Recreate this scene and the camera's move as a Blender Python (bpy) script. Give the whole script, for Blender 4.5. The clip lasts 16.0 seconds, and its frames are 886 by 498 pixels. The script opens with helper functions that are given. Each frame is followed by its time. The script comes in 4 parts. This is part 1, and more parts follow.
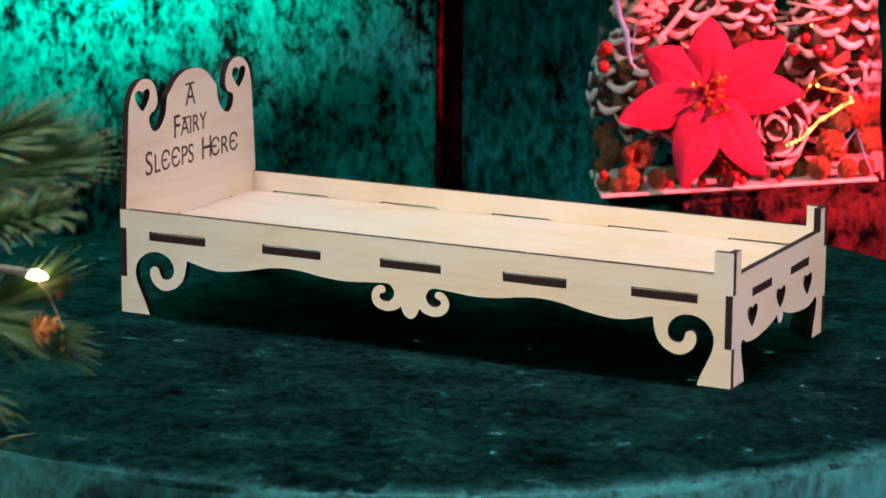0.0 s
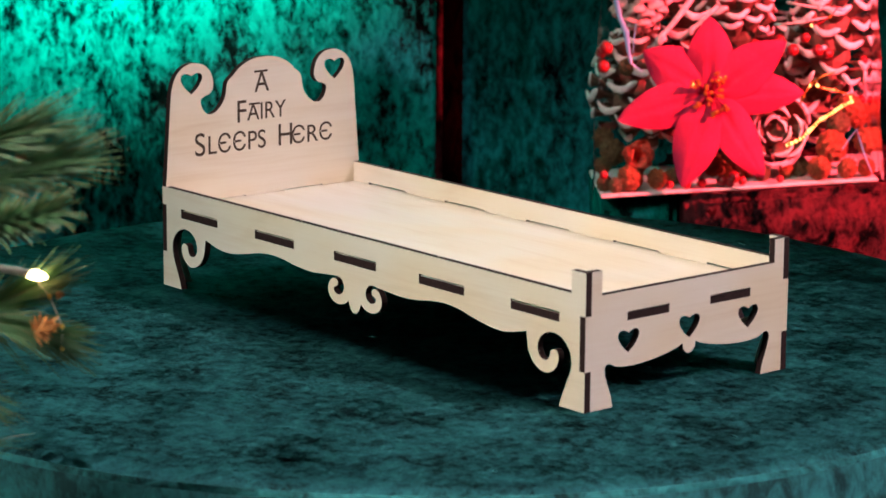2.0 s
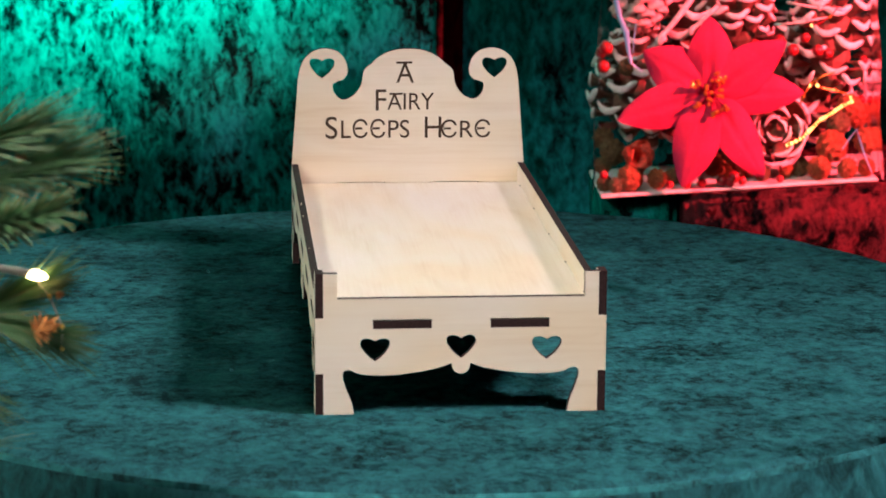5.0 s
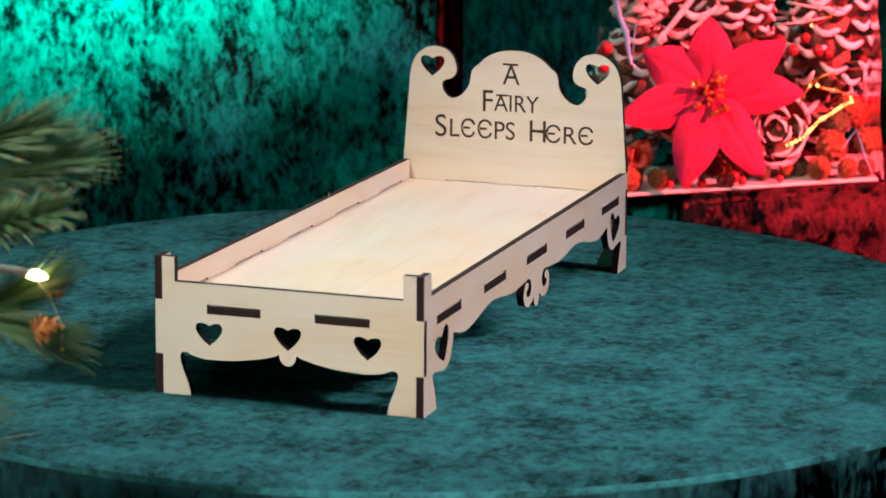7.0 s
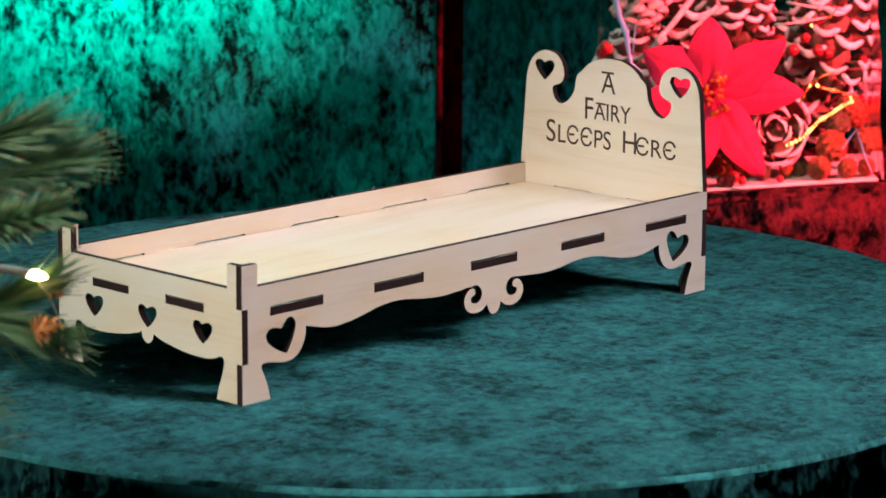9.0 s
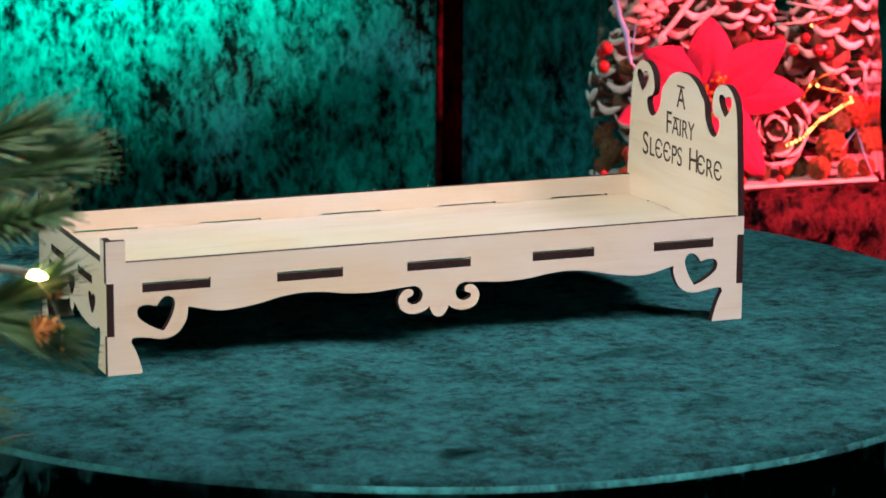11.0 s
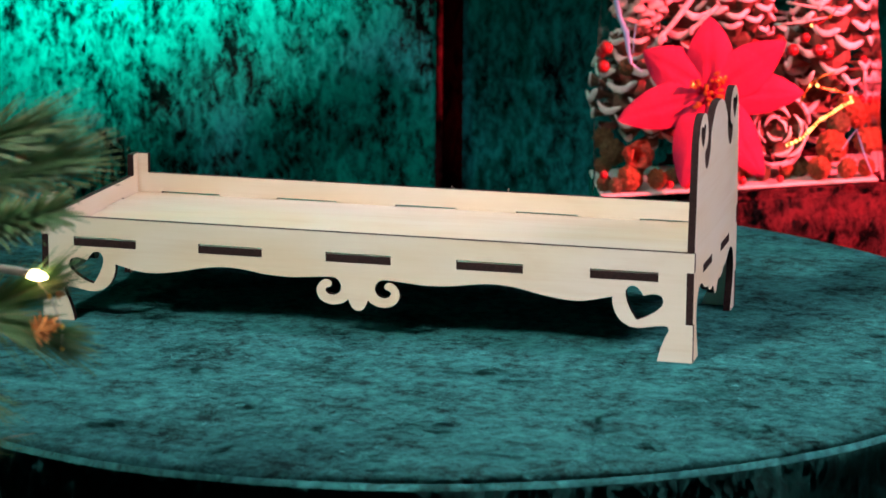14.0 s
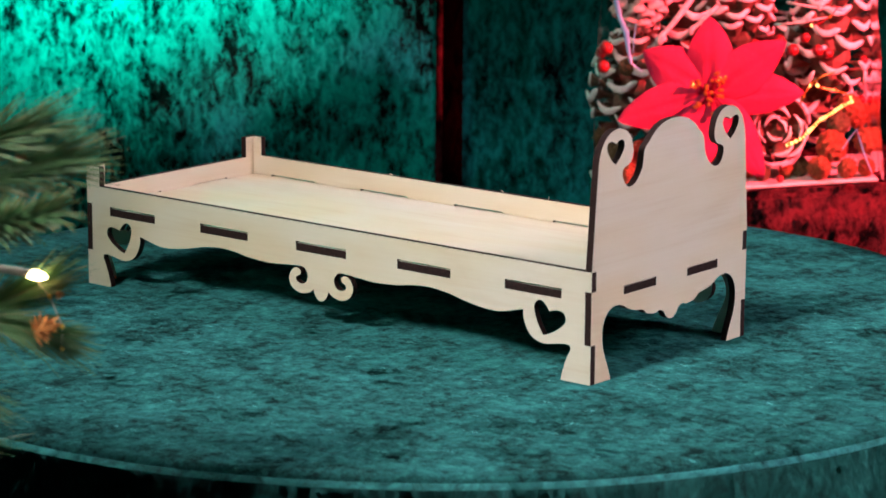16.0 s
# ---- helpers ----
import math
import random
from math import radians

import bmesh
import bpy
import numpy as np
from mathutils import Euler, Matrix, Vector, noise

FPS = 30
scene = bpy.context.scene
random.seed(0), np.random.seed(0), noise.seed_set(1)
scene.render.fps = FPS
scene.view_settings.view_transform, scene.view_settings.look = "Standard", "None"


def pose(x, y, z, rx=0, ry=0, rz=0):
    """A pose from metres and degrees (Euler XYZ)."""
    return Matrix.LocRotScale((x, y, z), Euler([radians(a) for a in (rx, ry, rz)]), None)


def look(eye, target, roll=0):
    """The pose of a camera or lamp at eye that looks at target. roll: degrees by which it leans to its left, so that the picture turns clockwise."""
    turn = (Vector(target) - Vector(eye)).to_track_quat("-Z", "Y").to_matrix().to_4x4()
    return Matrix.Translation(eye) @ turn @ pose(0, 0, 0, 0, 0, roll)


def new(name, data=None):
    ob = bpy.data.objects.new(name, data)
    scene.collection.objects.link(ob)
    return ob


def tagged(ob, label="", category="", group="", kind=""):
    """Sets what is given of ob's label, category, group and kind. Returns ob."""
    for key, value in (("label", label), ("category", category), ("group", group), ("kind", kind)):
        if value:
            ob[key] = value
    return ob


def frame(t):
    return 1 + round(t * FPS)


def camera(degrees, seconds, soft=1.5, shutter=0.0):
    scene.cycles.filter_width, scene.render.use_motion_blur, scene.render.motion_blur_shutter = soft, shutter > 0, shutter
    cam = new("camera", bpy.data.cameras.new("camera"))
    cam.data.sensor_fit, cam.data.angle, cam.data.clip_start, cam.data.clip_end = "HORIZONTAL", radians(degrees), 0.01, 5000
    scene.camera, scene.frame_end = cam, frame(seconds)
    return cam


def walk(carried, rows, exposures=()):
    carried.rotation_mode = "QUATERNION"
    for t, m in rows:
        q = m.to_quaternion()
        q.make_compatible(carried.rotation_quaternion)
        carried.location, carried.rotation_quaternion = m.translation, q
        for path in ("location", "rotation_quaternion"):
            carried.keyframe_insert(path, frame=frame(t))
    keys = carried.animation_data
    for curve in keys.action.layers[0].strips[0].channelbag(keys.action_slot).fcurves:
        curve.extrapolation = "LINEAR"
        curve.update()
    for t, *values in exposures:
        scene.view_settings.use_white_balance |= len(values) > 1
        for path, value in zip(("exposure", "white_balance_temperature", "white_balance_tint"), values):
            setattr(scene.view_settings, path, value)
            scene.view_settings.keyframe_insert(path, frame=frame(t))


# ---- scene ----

# camera: still, on a tripod, long lens, slight blur in front of and behind the bed
cam = camera(18.083, 16.0, soft=1.65)
EYE = Vector((0.0, -1.1668, 0.2774))
YAW, PITCH = radians(0.201), radians(-12.011)
AIM = EYE + Vector((math.sin(YAW) * math.cos(PITCH), math.cos(YAW) * math.cos(PITCH), math.sin(PITCH)))
STAND = look(EYE, AIM, 0.355)
walk(cam, [(0, STAND), (16, STAND)])
cam.data.dof.use_dof = True
cam.data.dof.focus_distance = 1.2
cam.data.dof.aperture_fstop = 28

# light: a dim room, one soft white lamp overhead, two in front, green and red stage lamps, two added fills
world = bpy.data.worlds.new("room_dark")
world.use_nodes = True
world.node_tree.nodes["Background"].inputs[0].default_value = (0.8, 0.9, 1.0, 1)
world.node_tree.nodes["Background"].inputs[1].default_value = 0.02
scene.world = world
scene.view_settings.exposure = 0.0


def lamp(name, kind, energy, colour, eye, target, **more):
    data = bpy.data.lights.new(name, kind)
    data.energy, data.color = energy, colour
    for key, value in more.items():
        if key == "size":
            data.size = value
        elif key == "radius":
            data.shadow_soft_size = value
        elif key == "cone":
            data.spot_size = radians(value)
        elif key == "spread":
            data.spread = radians(value)
        elif key == "blend":
            data.spot_blend = value
    ob = new(name, data)
    ob.matrix_world = look(eye, target)
    return ob


lamp("key_lamp", "AREA", 0.27, (1.0, 0.95, 0.985), (-0.04, 0.10, 1.0), (0.01, 0.02, 0.03), size=0.30, spread=68)
lamp("left_front_lamp", "AREA", 0.97, (1.0, 0.97, 0.90), (-0.62, -0.88, 0.84), (0.10, -0.06, 0.0), size=0.22, spread=42)
lamp("right_front_lamp", "AREA", 0.76, (1.0, 0.86, 0.92), (0.98, -0.42, 0.80), (0, -0.09, 0.0), size=0.30, spread=40)
# unseen wide fill, added overhead to lift the darkest parts
lamp("ambient_fill", "AREA", 1.7, (0.95, 0.97, 1.0), (0, -0.4, 1.85), (0, -0.4, 0), size=1.6)
lamp("green_lamp", "SPOT", 195.0, (0.0, 1.0, 0.80), (-0.30, -0.10, 0.55), (-0.232, 0.60, 0.311), radius=0.03, cone=42, blend=0.80)
# unseen fill, added to tint the bed's left end like green lamp spill
lamp("green_spill_fill", "SPOT", 0.55, (0.30, 1.0, 0.70), (-0.45, -0.14, 0.15), (-0.10, -0.05, 0.02), radius=0.03, cone=60, blend=1.0)
lamp("red_lamp", "SPOT", 154.0, (1.0, 0.065, 0.095), (0.70, 0.02, 0.36), (0.20, 0.385, 0.036), radius=0.03, cone=24, blend=0.9)

# ---- materials ----


def material(name):
    m = bpy.data.materials.new(name)
    m.use_nodes = True
    return m, m.node_tree.nodes, m.node_tree.links, m.node_tree.nodes["Principled BSDF"]


def ramp(nodes, stops):
    r = nodes.new("ShaderNodeValToRGB")
    e = r.color_ramp.elements
    while len(e) < len(stops):
        e.new(0.5)
    for item, (at, c) in zip(e, stops):
        item.position, item.color = at, (*c, 1)
    return r


def noise_node(nodes, links, scale, detail=4, stretch=(1, 1, 1), rough=0.55, warp=0.0, turn=0.0):
    tc = nodes.new("ShaderNodeTexCoord")
    mp = nodes.new("ShaderNodeMapping")
    mp.inputs["Scale"].default_value = stretch
    mp.inputs["Rotation"].default_value = (0, 0, turn)
    links.new(tc.outputs["Object"], mp.inputs["Vector"])
    n = nodes.new("ShaderNodeTexNoise")
    n.inputs["Scale"].default_value = scale
    n.inputs["Detail"].default_value = detail
    n.inputs["Roughness"].default_value = rough
    n.inputs["Distortion"].default_value = warp
    links.new(mp.outputs["Vector"], n.inputs["Vector"])
    return n


def plain(name, colour, rough=0.6, spread=0.25, scale=120, metal=0.0, bump=0.15, spec=0.5, depth=0.0006):
    """A surface with grain at two scales."""
    m, nodes, links, b = material(name)
    n = noise_node(nodes, links, scale, 6)
    r = ramp(nodes, [(0.3, [c * (1 - spread) for c in colour]), (0.7, [min(1, c * (1 + spread)) for c in colour])])
    links.new(n.outputs["Fac"], r.inputs["Fac"])
    links.new(r.outputs["Color"], b.inputs["Base Color"])
    b.inputs["Roughness"].default_value = rough
    b.inputs["Metallic"].default_value = metal
    b.inputs["Specular IOR Level"].default_value = spec
    bp = nodes.new("ShaderNodeBump")
    bp.inputs["Strength"].default_value = bump
    bp.inputs["Distance"].default_value = depth
    n2 = noise_node(nodes, links, scale * 5, 3)
    links.new(n2.outputs["Fac"], bp.inputs["Height"])
    links.new(bp.outputs["Normal"], b.inputs["Normal"])
    return m


def velvet(name, dark, light, scale, stretch, nap, lean, crush, sheen, low=0.38, high=0.62, turn=0.0, warp=1.2, grain=0.62, broad=0.3, patches=0.0, fibre=0.0, fold=False, tufts=0.0):
    """Crushed velvet: the pile leans along nap, uneven patches of it lean elsewhere."""
    m, nodes, links, b = material(name)
    n1 = noise_node(nodes, links, scale, 6, stretch, grain, warp, turn)
    n2 = noise_node(nodes, links, scale * 5.5, 3, stretch, 0.6, 0.4, turn)
    n3 = noise_node(nodes, links, scale * 0.22, 2, stretch, 0.5, 0.0, turn)
    mix = nodes.new("ShaderNodeMix")
    mix.inputs["Factor"].default_value = 0.25
    links.new(n1.outputs["Fac"], mix.inputs["A"])
    links.new(n2.outputs["Fac"], mix.inputs["B"])
    mix2 = nodes.new("ShaderNodeMix")
    mix2.inputs["Factor"].default_value = broad
    links.new(mix.outputs["Result"], mix2.inputs["A"])
    links.new(n3.outputs["Fac"], mix2.inputs["B"])
    # noise from dark to light paints the pile's uneven sheen into the colour
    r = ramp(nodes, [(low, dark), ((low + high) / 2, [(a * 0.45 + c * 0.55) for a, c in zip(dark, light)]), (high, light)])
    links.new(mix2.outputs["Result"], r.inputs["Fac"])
    nodes.remove(b)
    pile = nodes.new("ShaderNodeBsdfDiffuse")
    pile.inputs["Roughness"].default_value = 0.6
    links.new(r.outputs["Color"], pile.inputs["Color"])
    fuzz = nodes.new("ShaderNodeBsdfSheen")
    fuzz.inputs["Roughness"].default_value = 0.4
    links.new(r.outputs["Color"], fuzz.inputs["Color"])
    both = nodes.new("ShaderNodeMixShader")
    both.inputs[0].default_value = sheen
    links.new(pile.outputs[0], both.inputs[1])
    links.new(fuzz.outputs[0], both.inputs[2])
    links.new(both.outputs[0], nodes["Material Output"].inputs["Surface"])
    # pile direction
    away = nodes.new("ShaderNodeVectorTransform")
    away.vector_type, away.convert_from, away.convert_to = "VECTOR", "OBJECT", "WORLD"
    away.inputs[0].default_value = Vector(nap) * lean
    geo = nodes.new("ShaderNodeNewGeometry")
    leaning = away.outputs[0]
    if fold:
        # the pile turns with the cloth where it folds over the rim
        def step(kind, a, b, out=0):
            node = nodes.new("ShaderNodeMath" if kind in ("ADD1", "DIVIDE1") else "ShaderNodeVectorMath")
            node.operation = kind.rstrip("1")
            for socket, value in zip(node.inputs, (a, b)):
                if isinstance(value, (tuple, float)):
                    socket.default_value = value
                else:
                    links.new(value, socket)
            return node.outputs[out]
        along_n = step("DOT_PRODUCT", leaning, geo.outputs["Normal"], 1)
        up_n = step("DOT_PRODUCT", (0.0, 0.0, 1.0), geo.outputs["Normal"], 1)
        share = step("DIVIDE1", along_n, step("ADD1", up_n, 1.0))
        between = step("ADD", geo.outputs["Normal"], (0.0, 0.0, 1.0))
        back = nodes.new("ShaderNodeVectorMath")
        back.operation = "SCALE"
        links.new(between, back.inputs[0])
        links.new(share, back.inputs["Scale"])
        leaning = step("SUBTRACT", leaning, back.outputs[0])
    if tufts:
        # small tufts are brushed the other way
        n4 = noise_node(nodes, links, scale * 0.60, 6, (0.8, 1.2, 1), 0.70, 0.3, 0.6)
        turned = nodes.new("ShaderNodeMapRange")
        turned.inputs["From Min"].default_value, turned.inputs["From Max"].default_value = 0.535, 0.77
        turned.inputs["To Min"].default_value, turned.inputs["To Max"].default_value = 1.0, 1.0 - tufts
        links.new(n4.outputs["Fac"], turned.inputs["Value"])
        swap = nodes.new("ShaderNodeVectorMath")
        swap.operation = "SCALE"
        links.new(leaning, swap.inputs[0])
        links.new(turned.outputs["Result"], swap.inputs["Scale"])
        leaning = swap.outputs[0]
    sub = nodes.new("ShaderNodeVectorMath")
    sub.operation = "SUBTRACT"
    links.new(n1.outputs["Color"], sub.inputs[0])
    sub.inputs[1].default_value = (0.5, 0.5, 0.5)
    sc = nodes.new("ShaderNodeVectorMath")
    sc.operation = "SCALE"
    sc.inputs["Scale"].default_value = crush
    links.new(sub.outputs[0], sc.inputs[0])
    ruffled = sc.outputs[0]
    for source, amount in ((n3, patches), (n2, fibre)):
        if amount:
            off = nodes.new("ShaderNodeVectorMath")
            off.operation = "SUBTRACT"
            links.new(source.outputs["Color"], off.inputs[0])
            off.inputs[1].default_value = (0.5, 0.5, 0.5)
            by = nodes.new("ShaderNodeVectorMath")
            by.operation = "SCALE"
            by.inputs["Scale"].default_value = amount
            links.new(off.outputs[0], by.inputs[0])
            tot = nodes.new("ShaderNodeVectorMath")
            links.new(ruffled, tot.inputs[0])
            links.new(by.outputs[0], tot.inputs[1])
            ruffled = tot.outputs[0]
    add = nodes.new("ShaderNodeVectorMath")
    links.new(geo.outputs["Normal"], add.inputs[0])
    links.new(leaning, add.inputs[1])
    add2 = nodes.new("ShaderNodeVectorMath")
    links.new(add.outputs[0], add2.inputs[0])
    links.new(ruffled, add2.inputs[1])
    nm = nodes.new("ShaderNodeVectorMath")
    nm.operation = "NORMALIZE"
    links.new(add2.outputs[0], nm.inputs[0])
    links.new(nm.outputs[0], pile.inputs["Normal"])
    return m


def birch(name):
    m, nodes, links, b = material(name)
    g = noise_node(nodes, links, 22, 4, (0.45, 2.4, 2.4), 0.5, 1.2)
    f = noise_node(nodes, links, 420, 3, (0.05, 1.6, 1.6), 0.6)
    mix = nodes.new("ShaderNodeMix")
    mix.inputs["Factor"].default_value = 0.3
    links.new(g.outputs["Fac"], mix.inputs["A"])
    links.new(f.outputs["Fac"], mix.inputs["B"])
    r = ramp(nodes, [(0.28, (0.68, 0.545, 0.435)), (0.48, (0.745, 0.64, 0.545)), (0.68, (0.77, 0.68, 0.60))])
    links.new(mix.outputs["Result"], r.inputs["Fac"])
    broad = noise_node(nodes, links, 13, 2, (0.6, 1, 1), 0.5, 0.8)
    tint = ramp(nodes, [(0.36, (1.0, 0.925, 0.80)), (0.5, (1.0, 0.985, 0.95)), (0.64, (1.0, 1.0, 1.03))])
    links.new(broad.outputs["Fac"], tint.inputs["Fac"])
    both = nodes.new("ShaderNodeVectorMath")
    both.operation = "MULTIPLY"
    links.new(r.outputs["Color"], both.inputs[0])
    links.new(tint.outputs["Color"], both.inputs[1])
    links.new(both.outputs[0], b.inputs["Base Color"])
    b.inputs["Roughness"].default_value = 0.55
    b.inputs["Specular IOR Level"].default_value = 0.3
    bp = nodes.new("ShaderNodeBump")
    bp.inputs["Strength"].default_value = 0.12
    bp.inputs["Distance"].default_value = 0.0003
    links.new(f.outputs["Fac"], bp.inputs["Height"])
    links.new(bp.outputs["Normal"], b.inputs["Normal"])
    return m


def glow(name, colour, strength):
    m, nodes, links, b = material(name)
    b.inputs["Base Color"].default_value = (*colour, 1)
    b.inputs["Emission Color"].default_value = (*colour, 1)
    b.inputs["Emission Strength"].default_value = strength
    return m


def film_sheet(name, ior=1.07):
    """Thin clear cellophane."""
    m, nodes, links, b = material(name)
    nodes.remove(b)
    out = nodes["Material Output"]
    clear = nodes.new("ShaderNodeBsdfTransparent")
    clear.inputs[0].default_value = (0.97, 0.97, 0.97, 1)
    gloss = nodes.new("ShaderNodeBsdfGlossy")
    gloss.inputs["Roughness"].default_value = 0.18
    fres = nodes.new("ShaderNodeFresnel")
    fres.inputs["IOR"].default_value = ior
    n = noise_node(nodes, links, 26, 3, (1, 1, 0.4), 0.5, 1.0)
    bp = nodes.new("ShaderNodeBump")
    bp.inputs["Strength"].default_value = 0.6
    bp.inputs["Distance"].default_value = 0.004
    links.new(n.outputs["Fac"], bp.inputs["Height"])
    links.new(bp.outputs["Normal"], gloss.inputs["Normal"])
    links.new(bp.outputs["Normal"], fres.inputs["Normal"])
    mix = nodes.new("ShaderNodeMixShader")
    links.new(fres.outputs[0], mix.inputs[0])
    links.new(clear.outputs[0], mix.inputs[1])
    links.new(gloss.outputs[0], mix.inputs[2])
    links.new(mix.outputs[0], out.inputs["Surface"])
    return m


BIRCH = birch("birch_plywood")
BURNT = plain("laser_burnt_edge", (0.026, 0.011, 0.011), 0.85, 0.4, 900, spec=0.25)
INK = plain("burnt_engraving", (0.05, 0.025, 0.015), 0.8, 0.3, 900)
NAP = (math.cos(radians(121)), math.sin(radians(121)), 0)
SKIRT_NAP = (math.cos(radians(95)), math.sin(radians(95)), 0)
TEAL = ((0.030, 0.088, 0.092), (0.082, 0.440, 0.455))
TABLE_VELVET = velvet("teal_table_velvet", *TEAL, 165, (1, 1, 1), NAP, 9.0, 6.5, 0.02, 0.40, 0.60, warp=0.3, grain=0.70, patches=4.5, fibre=5.5, fold=True, tufts=1.5)
LIP_VELVET = velvet("teal_edge_velvet", *TEAL, 90, (1, 1, 1), (0, 0, -1), 0.5, 2.0, 0.02, 0.38, 0.58)
SKIRT_VELVET = velvet("teal_skirt_velvet", *TEAL, 70, (1, 1, 0.6), SKIRT_NAP, 2.6, 4.5, 0.02, 0.42, 0.66, fibre=3.0, fold=True)
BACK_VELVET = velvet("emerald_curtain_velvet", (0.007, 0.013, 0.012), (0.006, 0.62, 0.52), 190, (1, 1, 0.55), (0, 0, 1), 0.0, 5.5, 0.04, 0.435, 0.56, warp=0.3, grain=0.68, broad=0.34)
# darker copy of the emerald velvet, with the shade put into its colour
PAINTED_SHADE_VELVET = velvet("painted_shade_velvet", (0.0006, 0.006, 0.006), (0.0012, 0.25, 0.20), 160, (1, 1, 0.55), (0, 0, 1), 0.0, 4.5, 0.02, 0.40, 0.62, warp=0.3, grain=0.68, broad=0.34)
GAP_SHADE_VELVET = velvet("dark_red_gap_shade", (0.0015, 0.0006, 0.0006), (0.0045, 0.0008, 0.001), 120, (1, 1, 0.4), (0, 0, 1), 0.0, 4.0, 0.03, 0.42, 0.62)
BLOCK_VELVET = velvet("dark_stand_velvet", (0.006, 0.003, 0.004), (0.088, 0.020, 0.025), 130, (1, 1, 0.7), (0, 0, 1), 0.0, 6.0, 0.03, 0.43, 0.58, warp=0.4)
NEEDLE = plain("green_plastic_needle", (0.075, 0.175, 0.070), 0.5, 0.5, 60)
NEEDLE_DRY = plain("olive_plastic_needle", (0.15, 0.185, 0.075), 0.5, 0.4, 60)
BARK = plain("brown_twig", (0.12, 0.065, 0.035), 0.85, 0.4, 300, bump=0.5)
BUD = plain("orange_brown_bud", (0.60, 0.24, 0.07), 0.7, 0.5, 500, bump=0.5)
LED = glow("warm_led", (1.0, 0.72, 0.32), 14.0)
MICRO = glow("amber_micro_light", (1.0, 0.55, 0.15), 4.0)
CABLE = plain("clear_cable", (0.45, 0.42, 0.36), 0.3, 0.2, 400)
CONE_BROWN = plain("cone_brown", (0.17, 0.09, 0.06), 0.75, 0.4, 300, bump=0.5)
CONE_PALE = plain("cone_pale_pink", (0.72, 0.50, 0.46), 0.7, 0.25, 300, bump=0.4)
CONE_WHITE = plain("cone_white_tip", (0.80, 0.78, 0.76), 0.7, 0.12, 500, bump=0.4)
PETAL = plain("poinsettia_red", (0.40, 0.022, 0.085), 0.75, 0.22, 70, bump=0.4, spec=0.25)
GOLD = plain("gold_bead", (0.85, 0.50, 0.10), 0.3, 0.2, 900, metal=0.8)
BERRY = plain("red_berry", (0.32, 0.008, 0.016), 0.35, 0.2, 300)
BERRY_LEAF = plain("dried_red_petal", (0.72, 0.10, 0.06), 0.7, 0.4, 300, bump=0.8)
POD = plain("rust_seed_ball", (0.48, 0.15, 0.06), 0.9, 0.5, 600, bump=1.0, depth=0.002)
MOSS = plain("olive_seed_ball", (0.20, 0.14, 0.06), 0.9, 0.5, 600, bump=1.0, depth=0.002)
TWIG_WHITE = plain("frosted_twig", (0.62, 0.58, 0.55), 0.8, 0.25, 300, bump=0.5)
CARD = plain("white_card", (0.75, 0.73, 0.72), 0.6, 0.08, 200)
CLEAR = film_sheet("clear_cellophane", 1.12)
CREASE = film_sheet("creased_cellophane", 2.4)
WALL_PAINT = plain("room_wall_paint", (0.30, 0.30, 0.31), 0.9, 0.1, 6)
FLOOR_DARK = plain("dark_floor", (0.03, 0.03, 0.032), 0.8, 0.3, 8)

# ---- mesh helpers ----


def mesh_of(name, verts, faces, mats, slots=None, smooth=False):
    me = bpy.data.meshes.new(name)
    me.from_pydata([tuple(v) for v in verts], [], faces)
    for m in mats:
        me.materials.append(m)
    if slots:
        me.polygons.foreach_set("material_index", slots)
    if smooth:
        me.polygons.foreach_set("use_smooth", [True] * len(me.polygons))
    me.update()
    return me


def part_mesh(name, me, parent, label="", m=None):
    ob = new(name, me)
    ob.parent = parent
    if m is not None:
        ob.matrix_basis = m
    return tagged(ob, label)


def chain(*runs, steps=5):
    """A closed outline in millimetres: each run is a smooth line through its points, with corners between the runs."""
    out = []
    for run in runs:
        p = [Vector(q) for q in run]
        if len(p) == 2:
            seg = p[:1]
        else:
            seg = []
            ext = [p[0] * 2 - p[1]] + p + [p[-1] * 2 - p[-2]]
            for i in range(1, len(ext) - 2):
                a, b, c, d = ext[i - 1:i + 3]
                for k in range(steps):
                    t = k / steps
                    seg.append(0.5 * (2 * b + (c - a) * t + (2 * a - 5 * b + 4 * c - d) * t * t + (3 * b - a - 3 * c + d) * t ** 3))
        out += seg
    return [(q[0] / 1000, q[1] / 1000) for q in out]


def flip(points):
    """The mirror image of a run, in reverse order."""
    return [(-x, y) for x, y in reversed(points)]


def heart(cx, cy, w, h):
    """A full round heart with its tip at (cx, cy), in millimetres."""
    half = [(0, 0), (0.25, 0.25), (0.45, 0.57), (0.5, 0.79), (0.43, 0.96), (0.27, 1.0), (0.11, 0.95), (0, 0.87)]
    one = [(cx + x * w, cy + y * h) for x, y in half]
    two = [(cx - x * w, cy + y * h) for x, y in reversed(half)]
    return chain(one, two)


def box_hole(x0, x1, y0, y1):
    return [(x0 / 1000, y0 / 1000), (x1 / 1000, y0 / 1000), (x1 / 1000, y1 / 1000), (x0 / 1000, y1 / 1000)]


